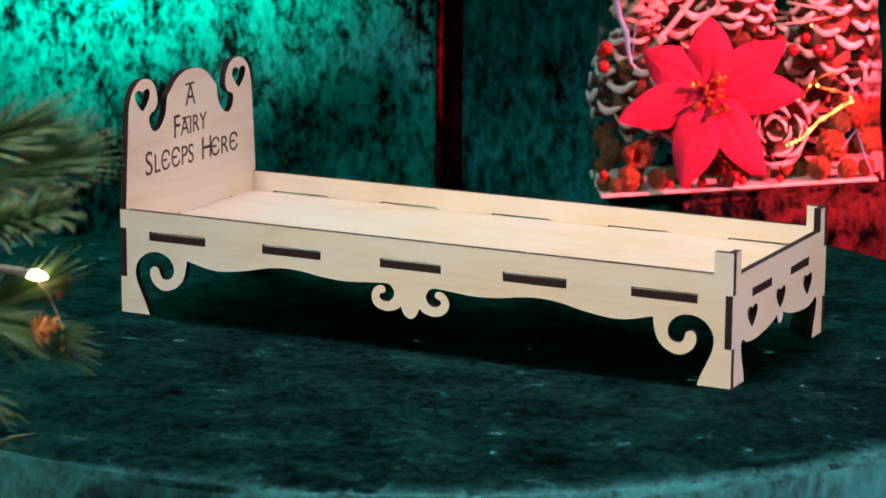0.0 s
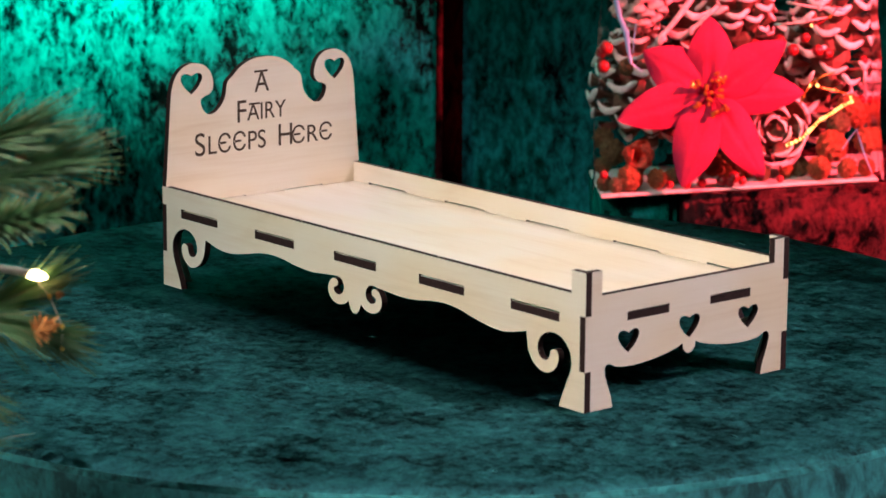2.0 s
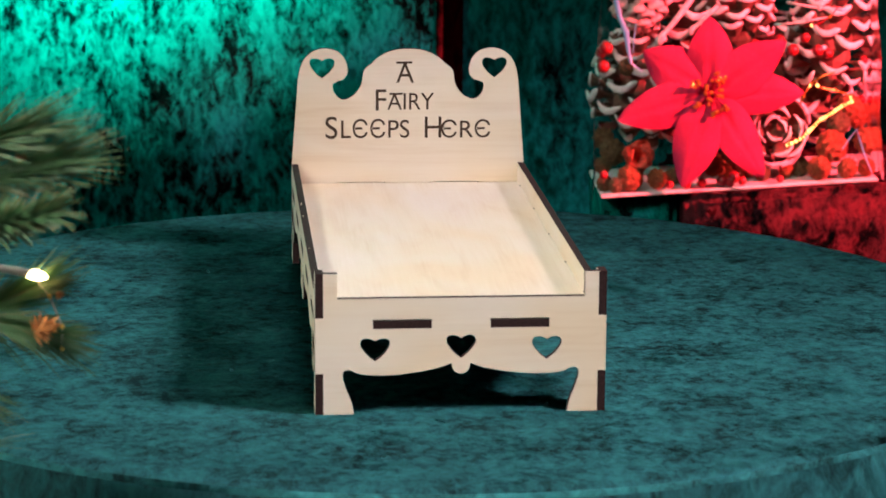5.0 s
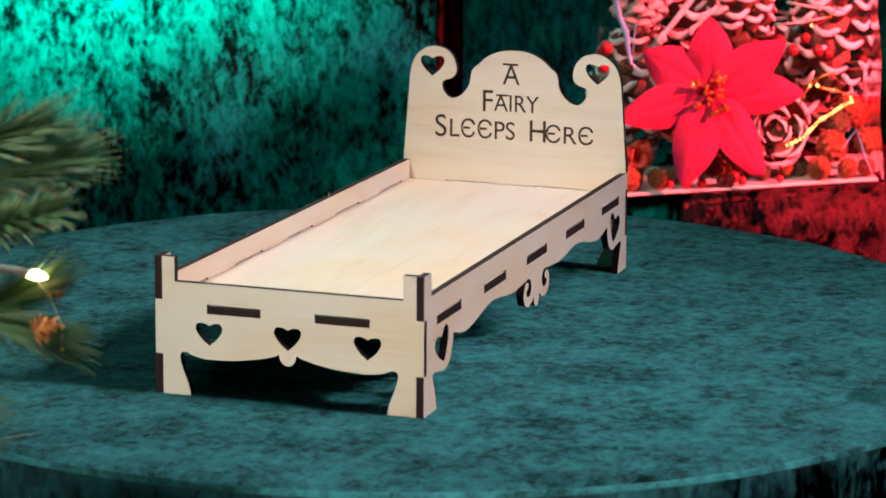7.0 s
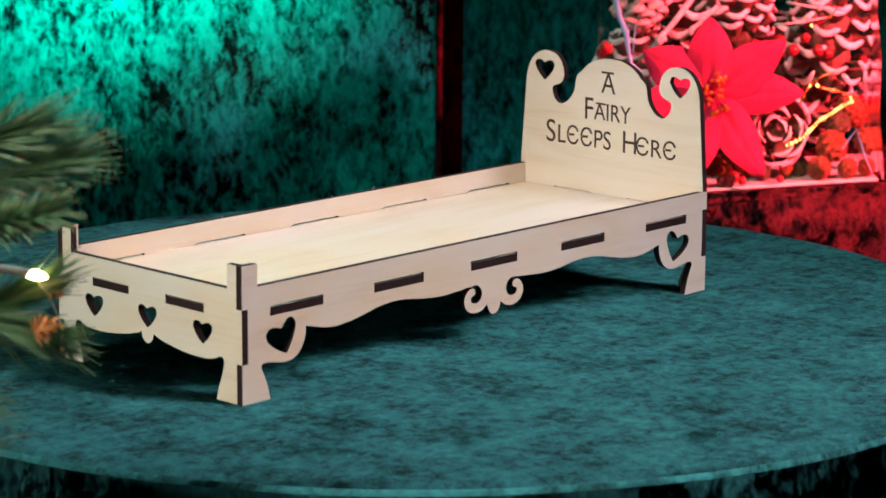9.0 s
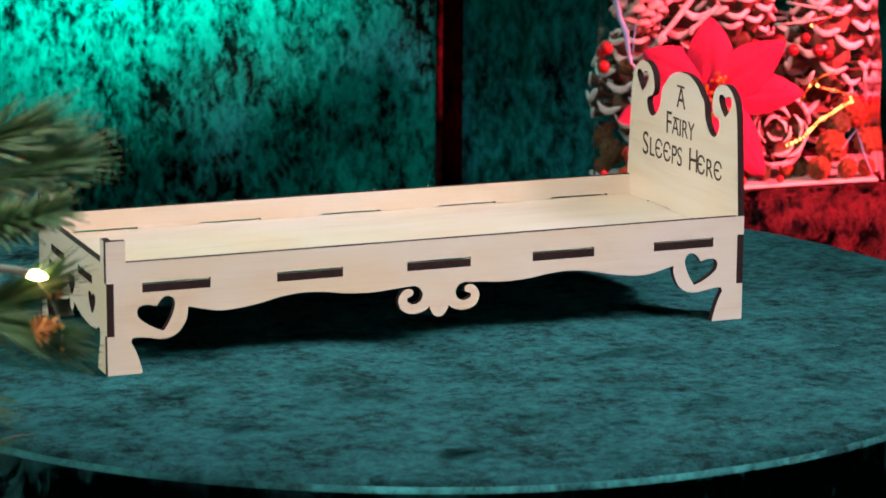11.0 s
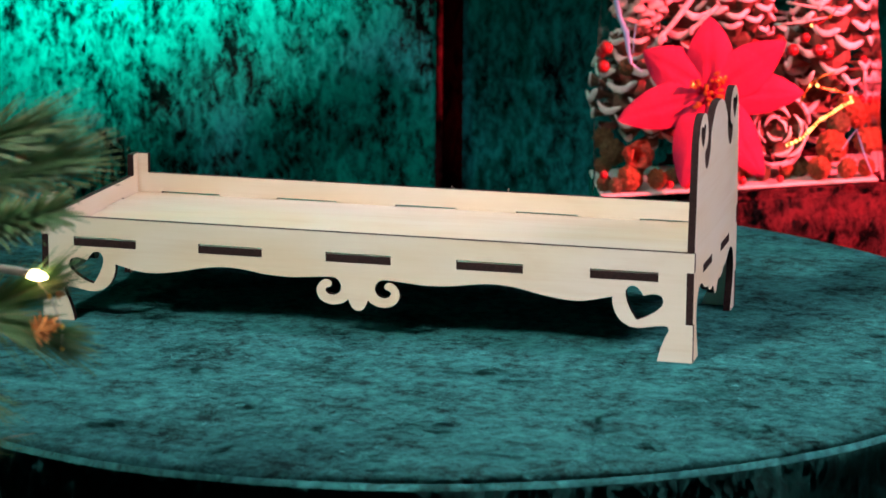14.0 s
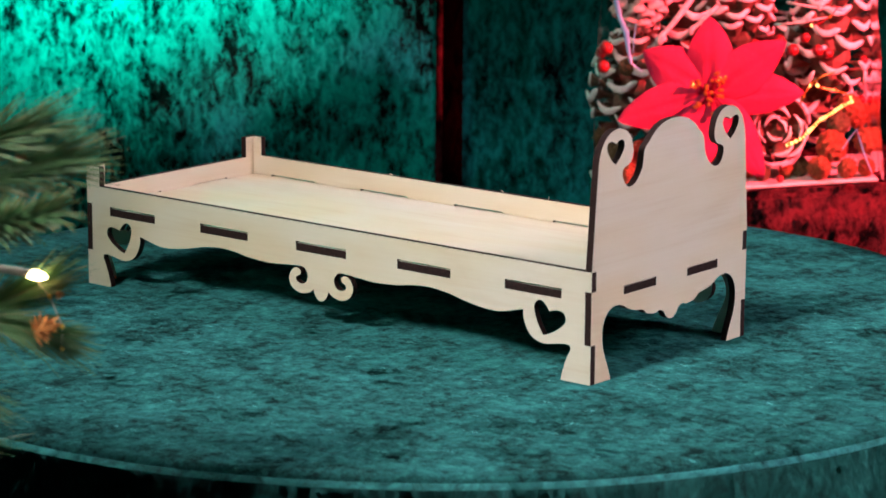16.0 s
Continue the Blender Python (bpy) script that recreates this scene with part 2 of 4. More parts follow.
def plate(name, outlines, thick=0.003):
    """A laser-cut sheet: pale faces, burnt edges."""
    cu = bpy.data.curves.new(name, "CURVE")
    cu.dimensions, cu.fill_mode, cu.extrude = "2D", "BOTH", thick / 2
    for pts in outlines:
        sp = cu.splines.new("POLY")
        sp.points.add(len(pts) - 1)
        for q, (x, y) in zip(sp.points, pts):
            q.co = (x, y, 0, 1)
        sp.use_cyclic_u = True
    ob = bpy.data.objects.new(name, cu)
    me = bpy.data.meshes.new_from_object(ob)
    bpy.data.objects.remove(ob)
    bpy.data.curves.remove(cu)
    me.name = name
    bm = bmesh.new()
    bm.from_mesh(me)
    bmesh.ops.remove_doubles(bm, verts=bm.verts[:], dist=0.000004)
    bm.to_mesh(me)
    bm.free()
    me.materials.clear()
    me.materials.append(BIRCH)
    me.materials.append(BURNT)
    for p in me.polygons:
        p.material_index = 0 if abs(p.normal.z) > 0.9 else 1
        p.use_smooth = False
    return me


def tube(name, points, radii, mats, sides=8, smooth=True):
    verts, faces = [], []
    pts = [Vector(p) for p in points]
    for i, p in enumerate(pts):
        d = (pts[min(i + 1, len(pts) - 1)] - pts[max(i - 1, 0)]).normalized()
        u = d.orthogonal().normalized()
        if i:
            u = (last - d * last.dot(d)).normalized()
        last = u
        v = d.cross(u)
        for k in range(sides):
            a = 2 * math.pi * k / sides
            verts.append(p + (u * math.cos(a) + v * math.sin(a)) * radii[i])
    for i in range(len(pts) - 1):
        for k in range(sides):
            a, b = i * sides + k, i * sides + (k + 1) % sides
            faces.append((a, b, b + sides, a + sides))
    faces.append(tuple(reversed(range(sides))))
    faces.append(tuple(range((len(pts) - 1) * sides, len(pts) * sides)))
    return mesh_of(name, verts, faces, mats, smooth=smooth)


SIDEWAYS = Matrix(((1, 0, 0, 0), (0, 0, -1, 0), (0, 1, 0, 0), (0, 0, 0, 1)))
ACROSS = Matrix(((0, 0, 1, 0), (1, 0, 0, 0), (0, 1, 0, 0), (0, 0, 0, 1)))

# ---- the room, curtain and stand ----


def room():
    def slab(name, lo, hi, mat, label, category):
        bm = bmesh.new()
        bmesh.ops.create_cube(bm, size=1)
        for v in bm.verts:
            v.co = Vector(lo[i] + (v.co[i] + 0.5) * (hi[i] - lo[i]) for i in range(3))
        me = bpy.data.meshes.new(name)
        bm.to_mesh(me)
        bm.free()
        me.materials.append(mat)
        tagged(new(name, me), label, category, kind="structure")
    slab("floor", (-2.5, -2.5, -0.80), (2.5, 1.5, -0.75), FLOOR_DARK, "dark plain floor of the dim room", "floor")
    slab("wall_north", (-2.5, 1.5, -0.75), (2.5, 1.6, 1.9), WALL_PAINT, "plain grey room wall behind the curtain", "wall")
    slab("wall_south", (-2.5, -2.6, -0.75), (2.5, -2.5, 1.9), WALL_PAINT, "plain grey room wall facing the set", "wall")
    slab("wall_west", (-2.6, -2.5, -0.75), (-2.5, 1.5, 1.9), WALL_PAINT, "plain grey room side wall", "wall")
    slab("wall_east", (2.5, -2.5, -0.75), (2.6, 1.5, 1.9), WALL_PAINT, "plain grey room side wall", "wall")
    slab("ceiling", (-2.5, -2.5, 1.9), (2.5, 1.5, 2.0), WALL_PAINT, "plain grey room ceiling", "ceiling")


def sheet(name, x0, x1, z0, z1, nx, nz, depth, mats, thick=0.002):
    """A hanging cloth, depth(x, z) gives its y."""
    verts, faces = [], []
    for j in range(nz + 1):
        for i in range(nx + 1):
            x, z = x0 + (x1 - x0) * i / nx, z0 + (z1 - z0) * j / nz
            verts.append((x, depth(x, z), z))
    n = len(verts)
    verts += [(x, y + thick, z) for x, y, z in verts]
    w = nx + 1
    for j in range(nz):
        for i in range(nx):
            a = j * w + i
            faces.append((a, a + 1, a + 1 + w, a + w))
            faces.append((n + a, n + a + w, n + a + 1 + w, n + a + 1))
    return mesh_of(name, verts, faces, mats, smooth=True)


def curtains():
    def left(x, z):
        fold = 0.010 * math.sin(x * 21 + 0.6) + 0.006 * math.sin(x * 47 + z * 3)
        edge = math.exp(-((x - 0.002) / 0.012) ** 2) * -0.012
        return 0.60 + fold + edge + 0.004 * noise.noise((x * 14, 3.1, z * 9))

    def right(x, z):
        fold = 0.010 * math.sin(x * 26 + 2.0) + 0.005 * math.sin(x * 61)
        return 0.625 + fold + 0.004 * noise.noise((x * 14, 7.7, z * 9))
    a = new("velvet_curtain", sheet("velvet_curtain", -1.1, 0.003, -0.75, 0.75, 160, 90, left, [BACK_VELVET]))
    tagged(a, "emerald green crushed velvet curtain hanging behind the turntable", "curtain", "backdrop curtains")
    hem = [(0.003, left(0.003, z / 10) - 0.001, z / 10) for z in range(-7, 8)]
    part_mesh("hem", tube("hem", hem, [0.0022] * len(hem), [BLOCK_VELVET], 8), a, "rolled dark hem")
    b = new("velvet_curtain", sheet("velvet_curtain", -0.02, 1.1, -0.75, 0.75, 160, 90, right, [PAINTED_SHADE_VELVET]))
    # added strip, the shade between the two curtains put into its near-black colour
    part_mesh("gap_shade", sheet("gap_shade", 0.0, 0.0185, -0.75, 0.75, 6, 90, lambda x, z: right(x, z) - 0.006 - 0.004 * math.sin(x * 170), [GAP_SHADE_VELVET]), b, "dark red strip painting the shade in the curtain gap")
    tagged(b, "green crushed velvet curtain with its shade painted into the colour", "curtain", "backdrop curtains")


STAND_AT = pose(0.0935, 0.372, -0.0205, 0, -3.6, 2.0)
FILL = STAND_AT @ Matrix.Diagonal((0.895, 0.92, 0.975, 1))


def stand():
    """The velvet-covered blocks that carry the gift bag."""
    def block(lo, hi, mat, label):
        bm = bmesh.new()
        bmesh.ops.create_cube(bm, size=1)
        for v in bm.verts:
            v.co = Vector(lo[i] + (v.co[i] + 0.5) * (hi[i] - lo[i]) for i in range(3))
        bmesh.ops.bevel(bm, geom=[e for e in bm.edges], offset=0.005, segments=3, affect="EDGES")
        bmesh.ops.subdivide_edges(bm, edges=bm.edges[:], cuts=3, use_grid_fill=True)
        for fc in bm.faces:
            fc.smooth = True
        me = bpy.data.meshes.new("display_block")
        bm.to_mesh(me)
        bm.free()
        me.materials.append(mat)
        ob = new("display_block", me)
        ob.matrix_world = STAND_AT
        tagged(ob, label, "display stand", "blocks under the bag")
    block((0.047, -0.012, -0.756), (0.40, 0.13, 0.0), BLOCK_VELVET, "velvet-covered display block glowing red under the red lamp")
    block((0.004, 0.012, -0.7285), (0.045, 0.13, 0.0), PAINTED_SHADE_VELVET, "velvet-covered display block under the bag, its shade painted in")


# ---- the turntable ----


def turntable():
    base = new("turntable")
    tagged(base, "round turntable draped in teal crushed velvet", "turntable")
    # the cloth lies a few millimetres off the axis
    OFF = (math.cos(radians(-50)), math.sin(radians(-50)))
    verts, faces = [(0, 0, 0)], []
    seg = 192
    profile = [(r, 0.0) for r in (0.03, 0.06, 0.09, 0.12, 0.15, 0.18, 0.21, 0.23, 0.2455)]
    profile += [(0.2485, -0.0006), (0.2508, -0.0020), (0.2522, -0.0042), (0.2527, -0.0070)]
    drop = [0.013, 0.02, 0.03, 0.045, 0.065, 0.09, 0.13, 0.18, 0.24]
    rings = []
    for r, z in profile:
        ring = []
        for k in range(seg):
            a = 2 * math.pi * k / seg
            lift = 0.0005 * noise.noise((r * 60 * math.cos(a), r * 60 * math.sin(a), 0.3)) if 0.2 < r < 0.25 else 0
            rr = r * (1 + (0.004 * noise.noise((3 * math.cos(a), 3 * math.sin(a), 5)) if r > 0.24 else 0))
            ring.append(len(verts))
            off = 0.0074 * (r / 0.25) ** 2
            verts.append((rr * math.cos(a) + off * OFF[0], rr * math.sin(a) + off * OFF[1], z + lift))
        rings.append(ring)
    for d in drop:
        ring = []
        for k in range(seg):
            a = 2 * math.pi * k / seg
            wave = math.sin(a * 11 + 1.5 * math.sin(a * 3)) + 0.4 * math.sin(a * 19 + 2)
            r = 0.2530 + min(1, d / 0.1) * (0.006 + 0.010 * wave) + 0.0015 * noise.noise((8 * math.cos(a), 8 * math.sin(a), d * 20))
            ring.append(len(verts))
            verts.append((r * math.cos(a) + 0.0076 * OFF[0], r * math.sin(a) + 0.0076 * OFF[1], -d))
        rings.append(ring)
    slots = []
    for k in range(seg):
        faces.append((0, rings[0][k], rings[0][(k + 1) % seg]))
        slots.append(0)
        for i, (p, q) in enumerate(zip(rings, rings[1:])):
            faces.append((p[k], q[k], q[(k + 1) % seg], p[(k + 1) % seg]))
            slots.append(0 if i < len(profile) - 3 else (2 if i < len(profile) - 2 else 1))
    part_mesh("velvet_cover", mesh_of("velvet_cover", verts, faces, [TABLE_VELVET, SKIRT_VELVET, LIP_VELVET], slots, True), base, "teal crushed velvet cover with a hanging skirt")
    bm = bmesh.new()
    bmesh.ops.create_cone(bm, cap_ends=True, segments=48, radius1=0.2, radius2=0.2, depth=0.74, matrix=Matrix.Translation((0, 0, -0.379)))
    me = bpy.data.meshes.new("drum")
    bm.to_mesh(me)
    bm.free()
    me.materials.append(FLOOR_DARK)
    part_mesh("drum", me, base, "dark drum under the cloth")
    return base


# ---- the fairy bed ----


def bed():
    thing = new("miniature_bed")
    tagged(thing, "unpainted laser-cut birch plywood doll bed on the velvet turntable", "doll bed")

    wave = [(-106.9, 25.6), (-96.5, 23.2), (-90.5, 22.8), (-83.7, 23.4), (-76.0, 24.7), (-67.0, 26.6), (-57.9, 27.4), (-49.0, 26.8), (-41.0, 25.6), (-30.0, 25.0), (-20.7, 25.6), (-11.6, 26.3)]
    scroll = [(-11.6, 26.3), (-9.5, 25.8), (-7.9, 24.2), (-7.3, 22.1), (-8.2, 19.9), (-10.2, 18.7), (-12.6, 18.9), (-13.9, 20.0), (-13.9, 21.2), (-12.9, 21.8), (-11.6, 22.4), (-11.3, 23.8), (-12.3, 24.9), (-14.2, 25.1), (-16.0, 24.2), (-17.4, 22.3), (-17.9, 20.0), (-17.0, 17.3), (-14.9, 15.5), (-11.9, 14.6), (-9.1, 14.7), (-6.3, 15.6), (-4.2, 17.1)]
    tongue = [(-4.2, 17.1), (-3.6, 15.4), (-2.6, 13.8), (-1.4, 12.8), (0, 12.5), (1.4, 12.8), (2.6, 13.8), (3.6, 15.4), (4.2, 17.1)]
    heart_leg = [(-125.6, 0), (-126.9, 5.0), (-128.6, 9.6), (-130.3, 13.0)]
    heart_arm = [(-129.8, 14.5), (-127.3, 14.7), (-122.6, 14.0), (-117.9, 13.3), (-113.7, 13.9), (-110.3, 16.0), (-108.1, 19.2), (-107.0, 22.7), (-106.9, 25.6)]
    curl = [(-125.9, 0), (-127.4, 4.2), (-130.0, 9.8), (-132.0, 14.6), (-132.6, 18.6), (-131.6, 22.4), (-129.0, 25.4), (-125.5, 27.4), (-121.0, 27.9), (-116.8, 26.4), (-114.0, 23.5), (-113.4, 20.0), (-114.8, 17.2), (-117.4, 16.3), (-119.4, 17.0), (-120.3, 18.8), (-121.0, 20.8), (-123.3, 21.5), (-125.0, 20.3), (-125.3, 17.5), (-123.7, 14.2), (-119.8, 11.7), (-115.5, 11.8), (-111.2, 14.1), (-108.5, 17.8), (-107.3, 22.3), (-106.9, 25.6)]

    def corners(points):
        return [[a, b] for a, b in zip(points, points[1:])]

    ends = corners([(126, 0), (140, 0), (140, 15.7), (137, 15.7), (137, 37), (140, 37), (140, 53.8), (132, 53.8), (132, 45), (-140, 45), (-140, 37), (-137, 37), (-137, 15.7), (-140, 15.7), (-140, 0), (-126, 0)])
    slots = [box_hole(c - 14.0, c + 14.0, 32.6, 36.6) for c in (-111.5, -55.75, 0, 55.75, 111.5)]
    left_b = [heart_leg, [(-130.3, 13.0), (-129.8, 14.5)], heart_arm]
    left_a = [curl]
    middle = [wave, scroll, tongue, flip(scroll), flip(wave)]
    out_b = chain(*left_b, *middle, *[flip(r) for r in reversed(left_b)], *ends)
    out_a = chain(*left_a, *middle, *[flip(r) for r in reversed(left_a)], *ends)
    lobe_a = [(-116.9, 16.6), (-114.6, 20.2), (-112.8, 24.4), (-112.3, 28.0), (-114.0, 30.3), (-116.4, 30.3), (-118.3, 28.7), (-119.7, 26.6)]
    lobe_b = [(-119.7, 26.6), (-121.2, 27.1), (-123.9, 27.6), (-126.6, 27.0), (-127.7, 25.0), (-127.0, 22.6), (-124.2, 20.1), (-120.2, 17.8), (-116.9, 16.6)]
    hearts_b = [chain(lobe_a, lobe_b), chain(flip(lobe_b), flip(lobe_a))]
    part_mesh("side_rail", plate("side_rail", [out_a] + slots), thing, "side rail with scrolled legs", Matrix.Translation((0, -0.053, 0)) @ SIDEWAYS)
    part_mesh("side_rail", plate("side_rail", [out_b] + slots + hearts_b), thing, "side rail with heart cut-outs by the legs", Matrix.Translation((0, 0.053, 0)) @ SIDEWAYS)

    for x, lean in ((-0.0125, 25), (-0.0375, -35), (0.052, 50)):
        part_mesh("splinter", tube("splinter", [(0, 0, 0), (0.0002, 0.0001, 0.0008), (0.0007, 0.0002, 0.0015)], [0.00022, 0.00016, 0.00006], [BIRCH], 5), thing, "pale lifted wood fibre", Matrix.Translation((x, -0.0535, 0.0449)) @ pose(0, 0, 0, 0, lean, 0))

    # headboard
    crest = [(-51.4, 85.5), (-50.4, 90.2), (-48.4, 94.4), (-45.0, 97.6), (-41.0, 99.2), (-37.0, 99.2), (-33.0, 97.9), (-29.9, 94.8), (-28.4, 90.5), (-28.6, 87.2), (-30.4, 84.9), (-33.2, 83.9)]
    nook = [(-33.2, 83.9), (-35.0, 82.8), (-35.2, 80.6), (-34.0, 77.8), (-31.8, 75.8), (-29.4, 75.5), (-26.4, 76.8), (-23.6, 79.6), (-21.8, 83.0), (-21.2, 86.8), (-20.3, 89.6), (-16.9, 92.4)]
    dome = [(-16.3, 93.2), (-13.6, 95.4), (-9.6, 97.5), (-5.0, 98.8), (0, 99.1), (5.0, 98.8), (9.6, 97.5), (13.6, 95.4), (16.3, 93.2)]
    leg_k = [(-41.0, 0), (-43.0, 5.5), (-46.0, 12.5), (-46.9, 19.5), (-45.2, 25.2), (-41.5, 28.5), (-37.5, 29.2), (-33.5, 28.4), (-30.0, 26.6), (-26.5, 25.4), (-19.5, 24.2)]
    frill = [(-19.5, 24.2), (-16.8, 22.3), (-11.5, 21.4), (-8.0, 22.0), (-5.2, 21.0)]
    tip = [(-5.2, 21.0), (-3.4, 18.6), (-1.2, 17.4), (1.2, 17.4), (3.4, 18.6), (5.2, 21.0)]
    up = corners([(-54.5, 45), (-51.4, 85.5)])
    over = [crest, nook, [(-16.9, 92.4), (-16.3, 93.2)], dome, [(16.3, 93.2), (16.9, 92.4)], flip(nook), flip(crest)]
    down = corners([(51.4, 85.5), (54.5, 45), (51.5, 45), (51.5, 37), (54.5, 37), (54.5, 15.7), (51.5, 15.7), (51.5, 0), (41, 0)])
    under = [[(-x, y) for x, y in leg_k], [(-x, y) for x, y in frill], [(-x, y) for x, y in tip], list(reversed(frill)), list(reversed(leg_k))]
    close = corners([(-41, 0), (-51.5, 0), (-51.5, 15.7), (-54.5, 15.7), (-54.5, 37), (-51.5, 37), (-51.5, 45), (-54.5, 45)])
    head_out = chain(*up, *over, *down, *under, *close)
    head_slots = [box_hole(-33, -11, 32.7, 36.3), box_hole(11, 33, 32.7, 36.3)]
    head_hearts = [heart(-40.2, 85.4, 11.6, 9.4), heart(40.2, 85.4, 11.6, 9.4)]
    board = part_mesh("headboard", plate("headboard", [head_out] + head_slots + head_hearts), thing, "engraved headboard with curled crest and two hearts", Matrix.Translation((-0.1385, 0, 0)) @ ACROSS)

    # engraved words
    def word(text, size, x, y, squeeze, gap=1.0):
        cu = bpy.data.curves.new("lettering", "FONT")
        cu.body, cu.size, cu.extrude, cu.offset, cu.space_character = text, size, 0.00008, 0.00001, gap
        ob = bpy.data.objects.new("lettering", cu)
        me = bpy.data.meshes.new_from_object(ob)
        bpy.data.objects.remove(ob)
        me.materials.clear()
        me.materials.append(INK)
        part_mesh("lettering", me, board, "burnt engraved lettering", Matrix.Translation((x, y, 0.00152)) @ Matrix.Diagonal((squeeze, 1, 1, 1)))

    def bar(x0, x1, y, thick):
        me = mesh_of("lettering", [(x0, y, 0), (x1, y, 0), (x1, y + thick, 0), (x0, y + thick, 0)], [(0, 1, 2, 3)], [INK])
        part_mesh("lettering", me, board, "burnt engraved stroke", Matrix.Translation((0, 0, 0.0016)))

    word("A", 0.0140, -0.0056, 0.0832, 0.88)
    bar(-0.0056, 0.0018, 0.0921, 0.0010)
    word("F", 0.0146, -0.0162, 0.0701, 0.92)
    word("AIRY", 0.0113, -0.0098, 0.0705, 0.91)
    bar(-0.0088, -0.0026, 0.0775, 0.0009)
    word("S", 0.0150, -0.0392, 0.0570, 0.95)
    word("L\u0404\u0404PS", 0.0122, -0.0322, 0.0572, 0.93)
    word("H", 0.0146, 0.0068, 0.0571, 0.92)
    word("\u0404R\u0404", 0.0116, 0.0148, 0.0571, 1.02)

    # footboard
    leg_f = [(-40.0, 0), (-41.0, 4.6), (-43.2, 10.3), (-44.3, 14.6), (-43.6, 16.8), (-41.4, 17.0), (-38.2, 15.6), (-31.7, 14.9), (-22.5, 15.2), (-13.2, 16.5), (-6.4, 18.1), (-3.6, 19.3)]
    tip_f = [(-3.6, 19.3), (-2.9, 16.8), (-1.4, 15.4), (0, 15.1), (1.4, 15.4), (2.9, 16.8), (3.6, 19.3)]
    foot_ends = corners([(40, 0), (51.5, 0), (51.5, 15.7), (54.5, 15.7), (54.5, 37), (51.5, 37), (51.5, 53.8), (46.3, 53.8), (46.3, 44.3), (-46.3, 44.3), (-46.3, 53.8), (-51.5, 53.8), (-51.5, 37), (-54.5, 37), (-54.5, 15.7), (-51.5, 15.7), (-51.5, 0), (-40, 0)])
    foot_out = chain(leg_f, tip_f, flip(leg_f), *foot_ends)
    foot_hearts = [heart(c, 20.3, 11.0, 8.8) for c in (-32.2, 32.2)] + [heart(0, 21.2, 11.0, 8.8)]
    part_mesh("footboard", plate("footboard", [foot_out] + head_slots + foot_hearts), thing, "low footboard with three heart cut-outs", Matrix.Translation((0.1385, 0, 0)) @ ACROSS)

    # base panel with tabs through all four sides
    pts = []
    for c in (-111.5, -55.75, 0, 55.75, 111.5):
        pts += [(c - 13.9, -51.5), (c - 13.9, -54.2), (c + 13.9, -54.2), (c + 13.9, -51.5)]
    right = [(136.7, -51.5)]
    for c in (-22, 22):
        right += [(136.7, c - 10.9), (139.7, c - 10.9), (139.7, c + 10.9), (136.7, c + 10.9)]
    half = pts + right
    loop = [(-136.7, -51.5)] + half + [(136.7, 51.5)] + [(-x, -y) for x, y in half]
    clean = []
    for q in loop:
        if not clean or (Vector(q) - Vector(clean[-1])).length > 0.01:
            clean.append(q)
    if (Vector(clean[0]) - Vector(clean[-1])).length < 0.01:
        clean.pop()
    part_mesh("base_panel", plate("base_panel", [[(x / 1000, y / 1000) for x, y in clean]]), thing, "flat plywood bed base with tabs", Matrix.Translation((0, 0, 0.0343)))
    return thing


BUILT_TURNTABLE = turntable()
BUILT_BED = bed()
room()
curtains()
stand()

# ---- the gift bag and what fills it ----


def along(a, b, roll=0.0):
    """A frame whose z runs from a towards b."""
    d = (Vector(b) - Vector(a)).normalized()
    return Matrix.Translation(a) @ d.to_track_quat("Z", "Y").to_matrix().to_4x4() @ pose(0, 0, 0, 0, 0, roll)


def cone_scale_mesh(size, pale=False):
    """One woody scale, growing along +y from the origin, its tip thick and frosted."""
    rows = [(0.0, 0.22, 0.06), (0.35, 0.46, 0.09), (0.70, 0.66, 0.13), (0.84, 0.68, 0.24), (0.95, 0.58, 0.27), (1.0, 0.40, 0.16)]
    verts, faces, slots = [], [], []
    for y, w, t in rows:
        cup = 0.40 * y * w
        bowl = [(f * w, t * (0.50 - 0.46 * f * f) + cup * (1.5 * f * f - 0.5)) for f in (-1, -0.5, 0, 0.5, 1)]
        bowl += [(f * w, -t * (0.58 - 0.40 * f * f) + cup * (1.4 * f * f - 0.5)) for f in (0.93, 0.47, 0, -0.47, -0.93)]
        for x, z in bowl:
            verts.append((x * size, y * size, z * size))
    last = len(rows) - 1
    for i in range(last):
        for k in range(10):
            a, b = i * 10 + k, i * 10 + (k + 1) % 10
            faces.append((a, b, b + 10, a + 10))
            slots.append(1 if i >= (1 if pale else 3) else 0)
    faces.append(tuple(range(last * 10, last * 10 + 10)))
    slots.append(1)
    return mesh_of("scale", verts, faces, [CONE_BROWN, CONE_PALE if pale else CONE_WHITE], slots, True)


SCALES = {}


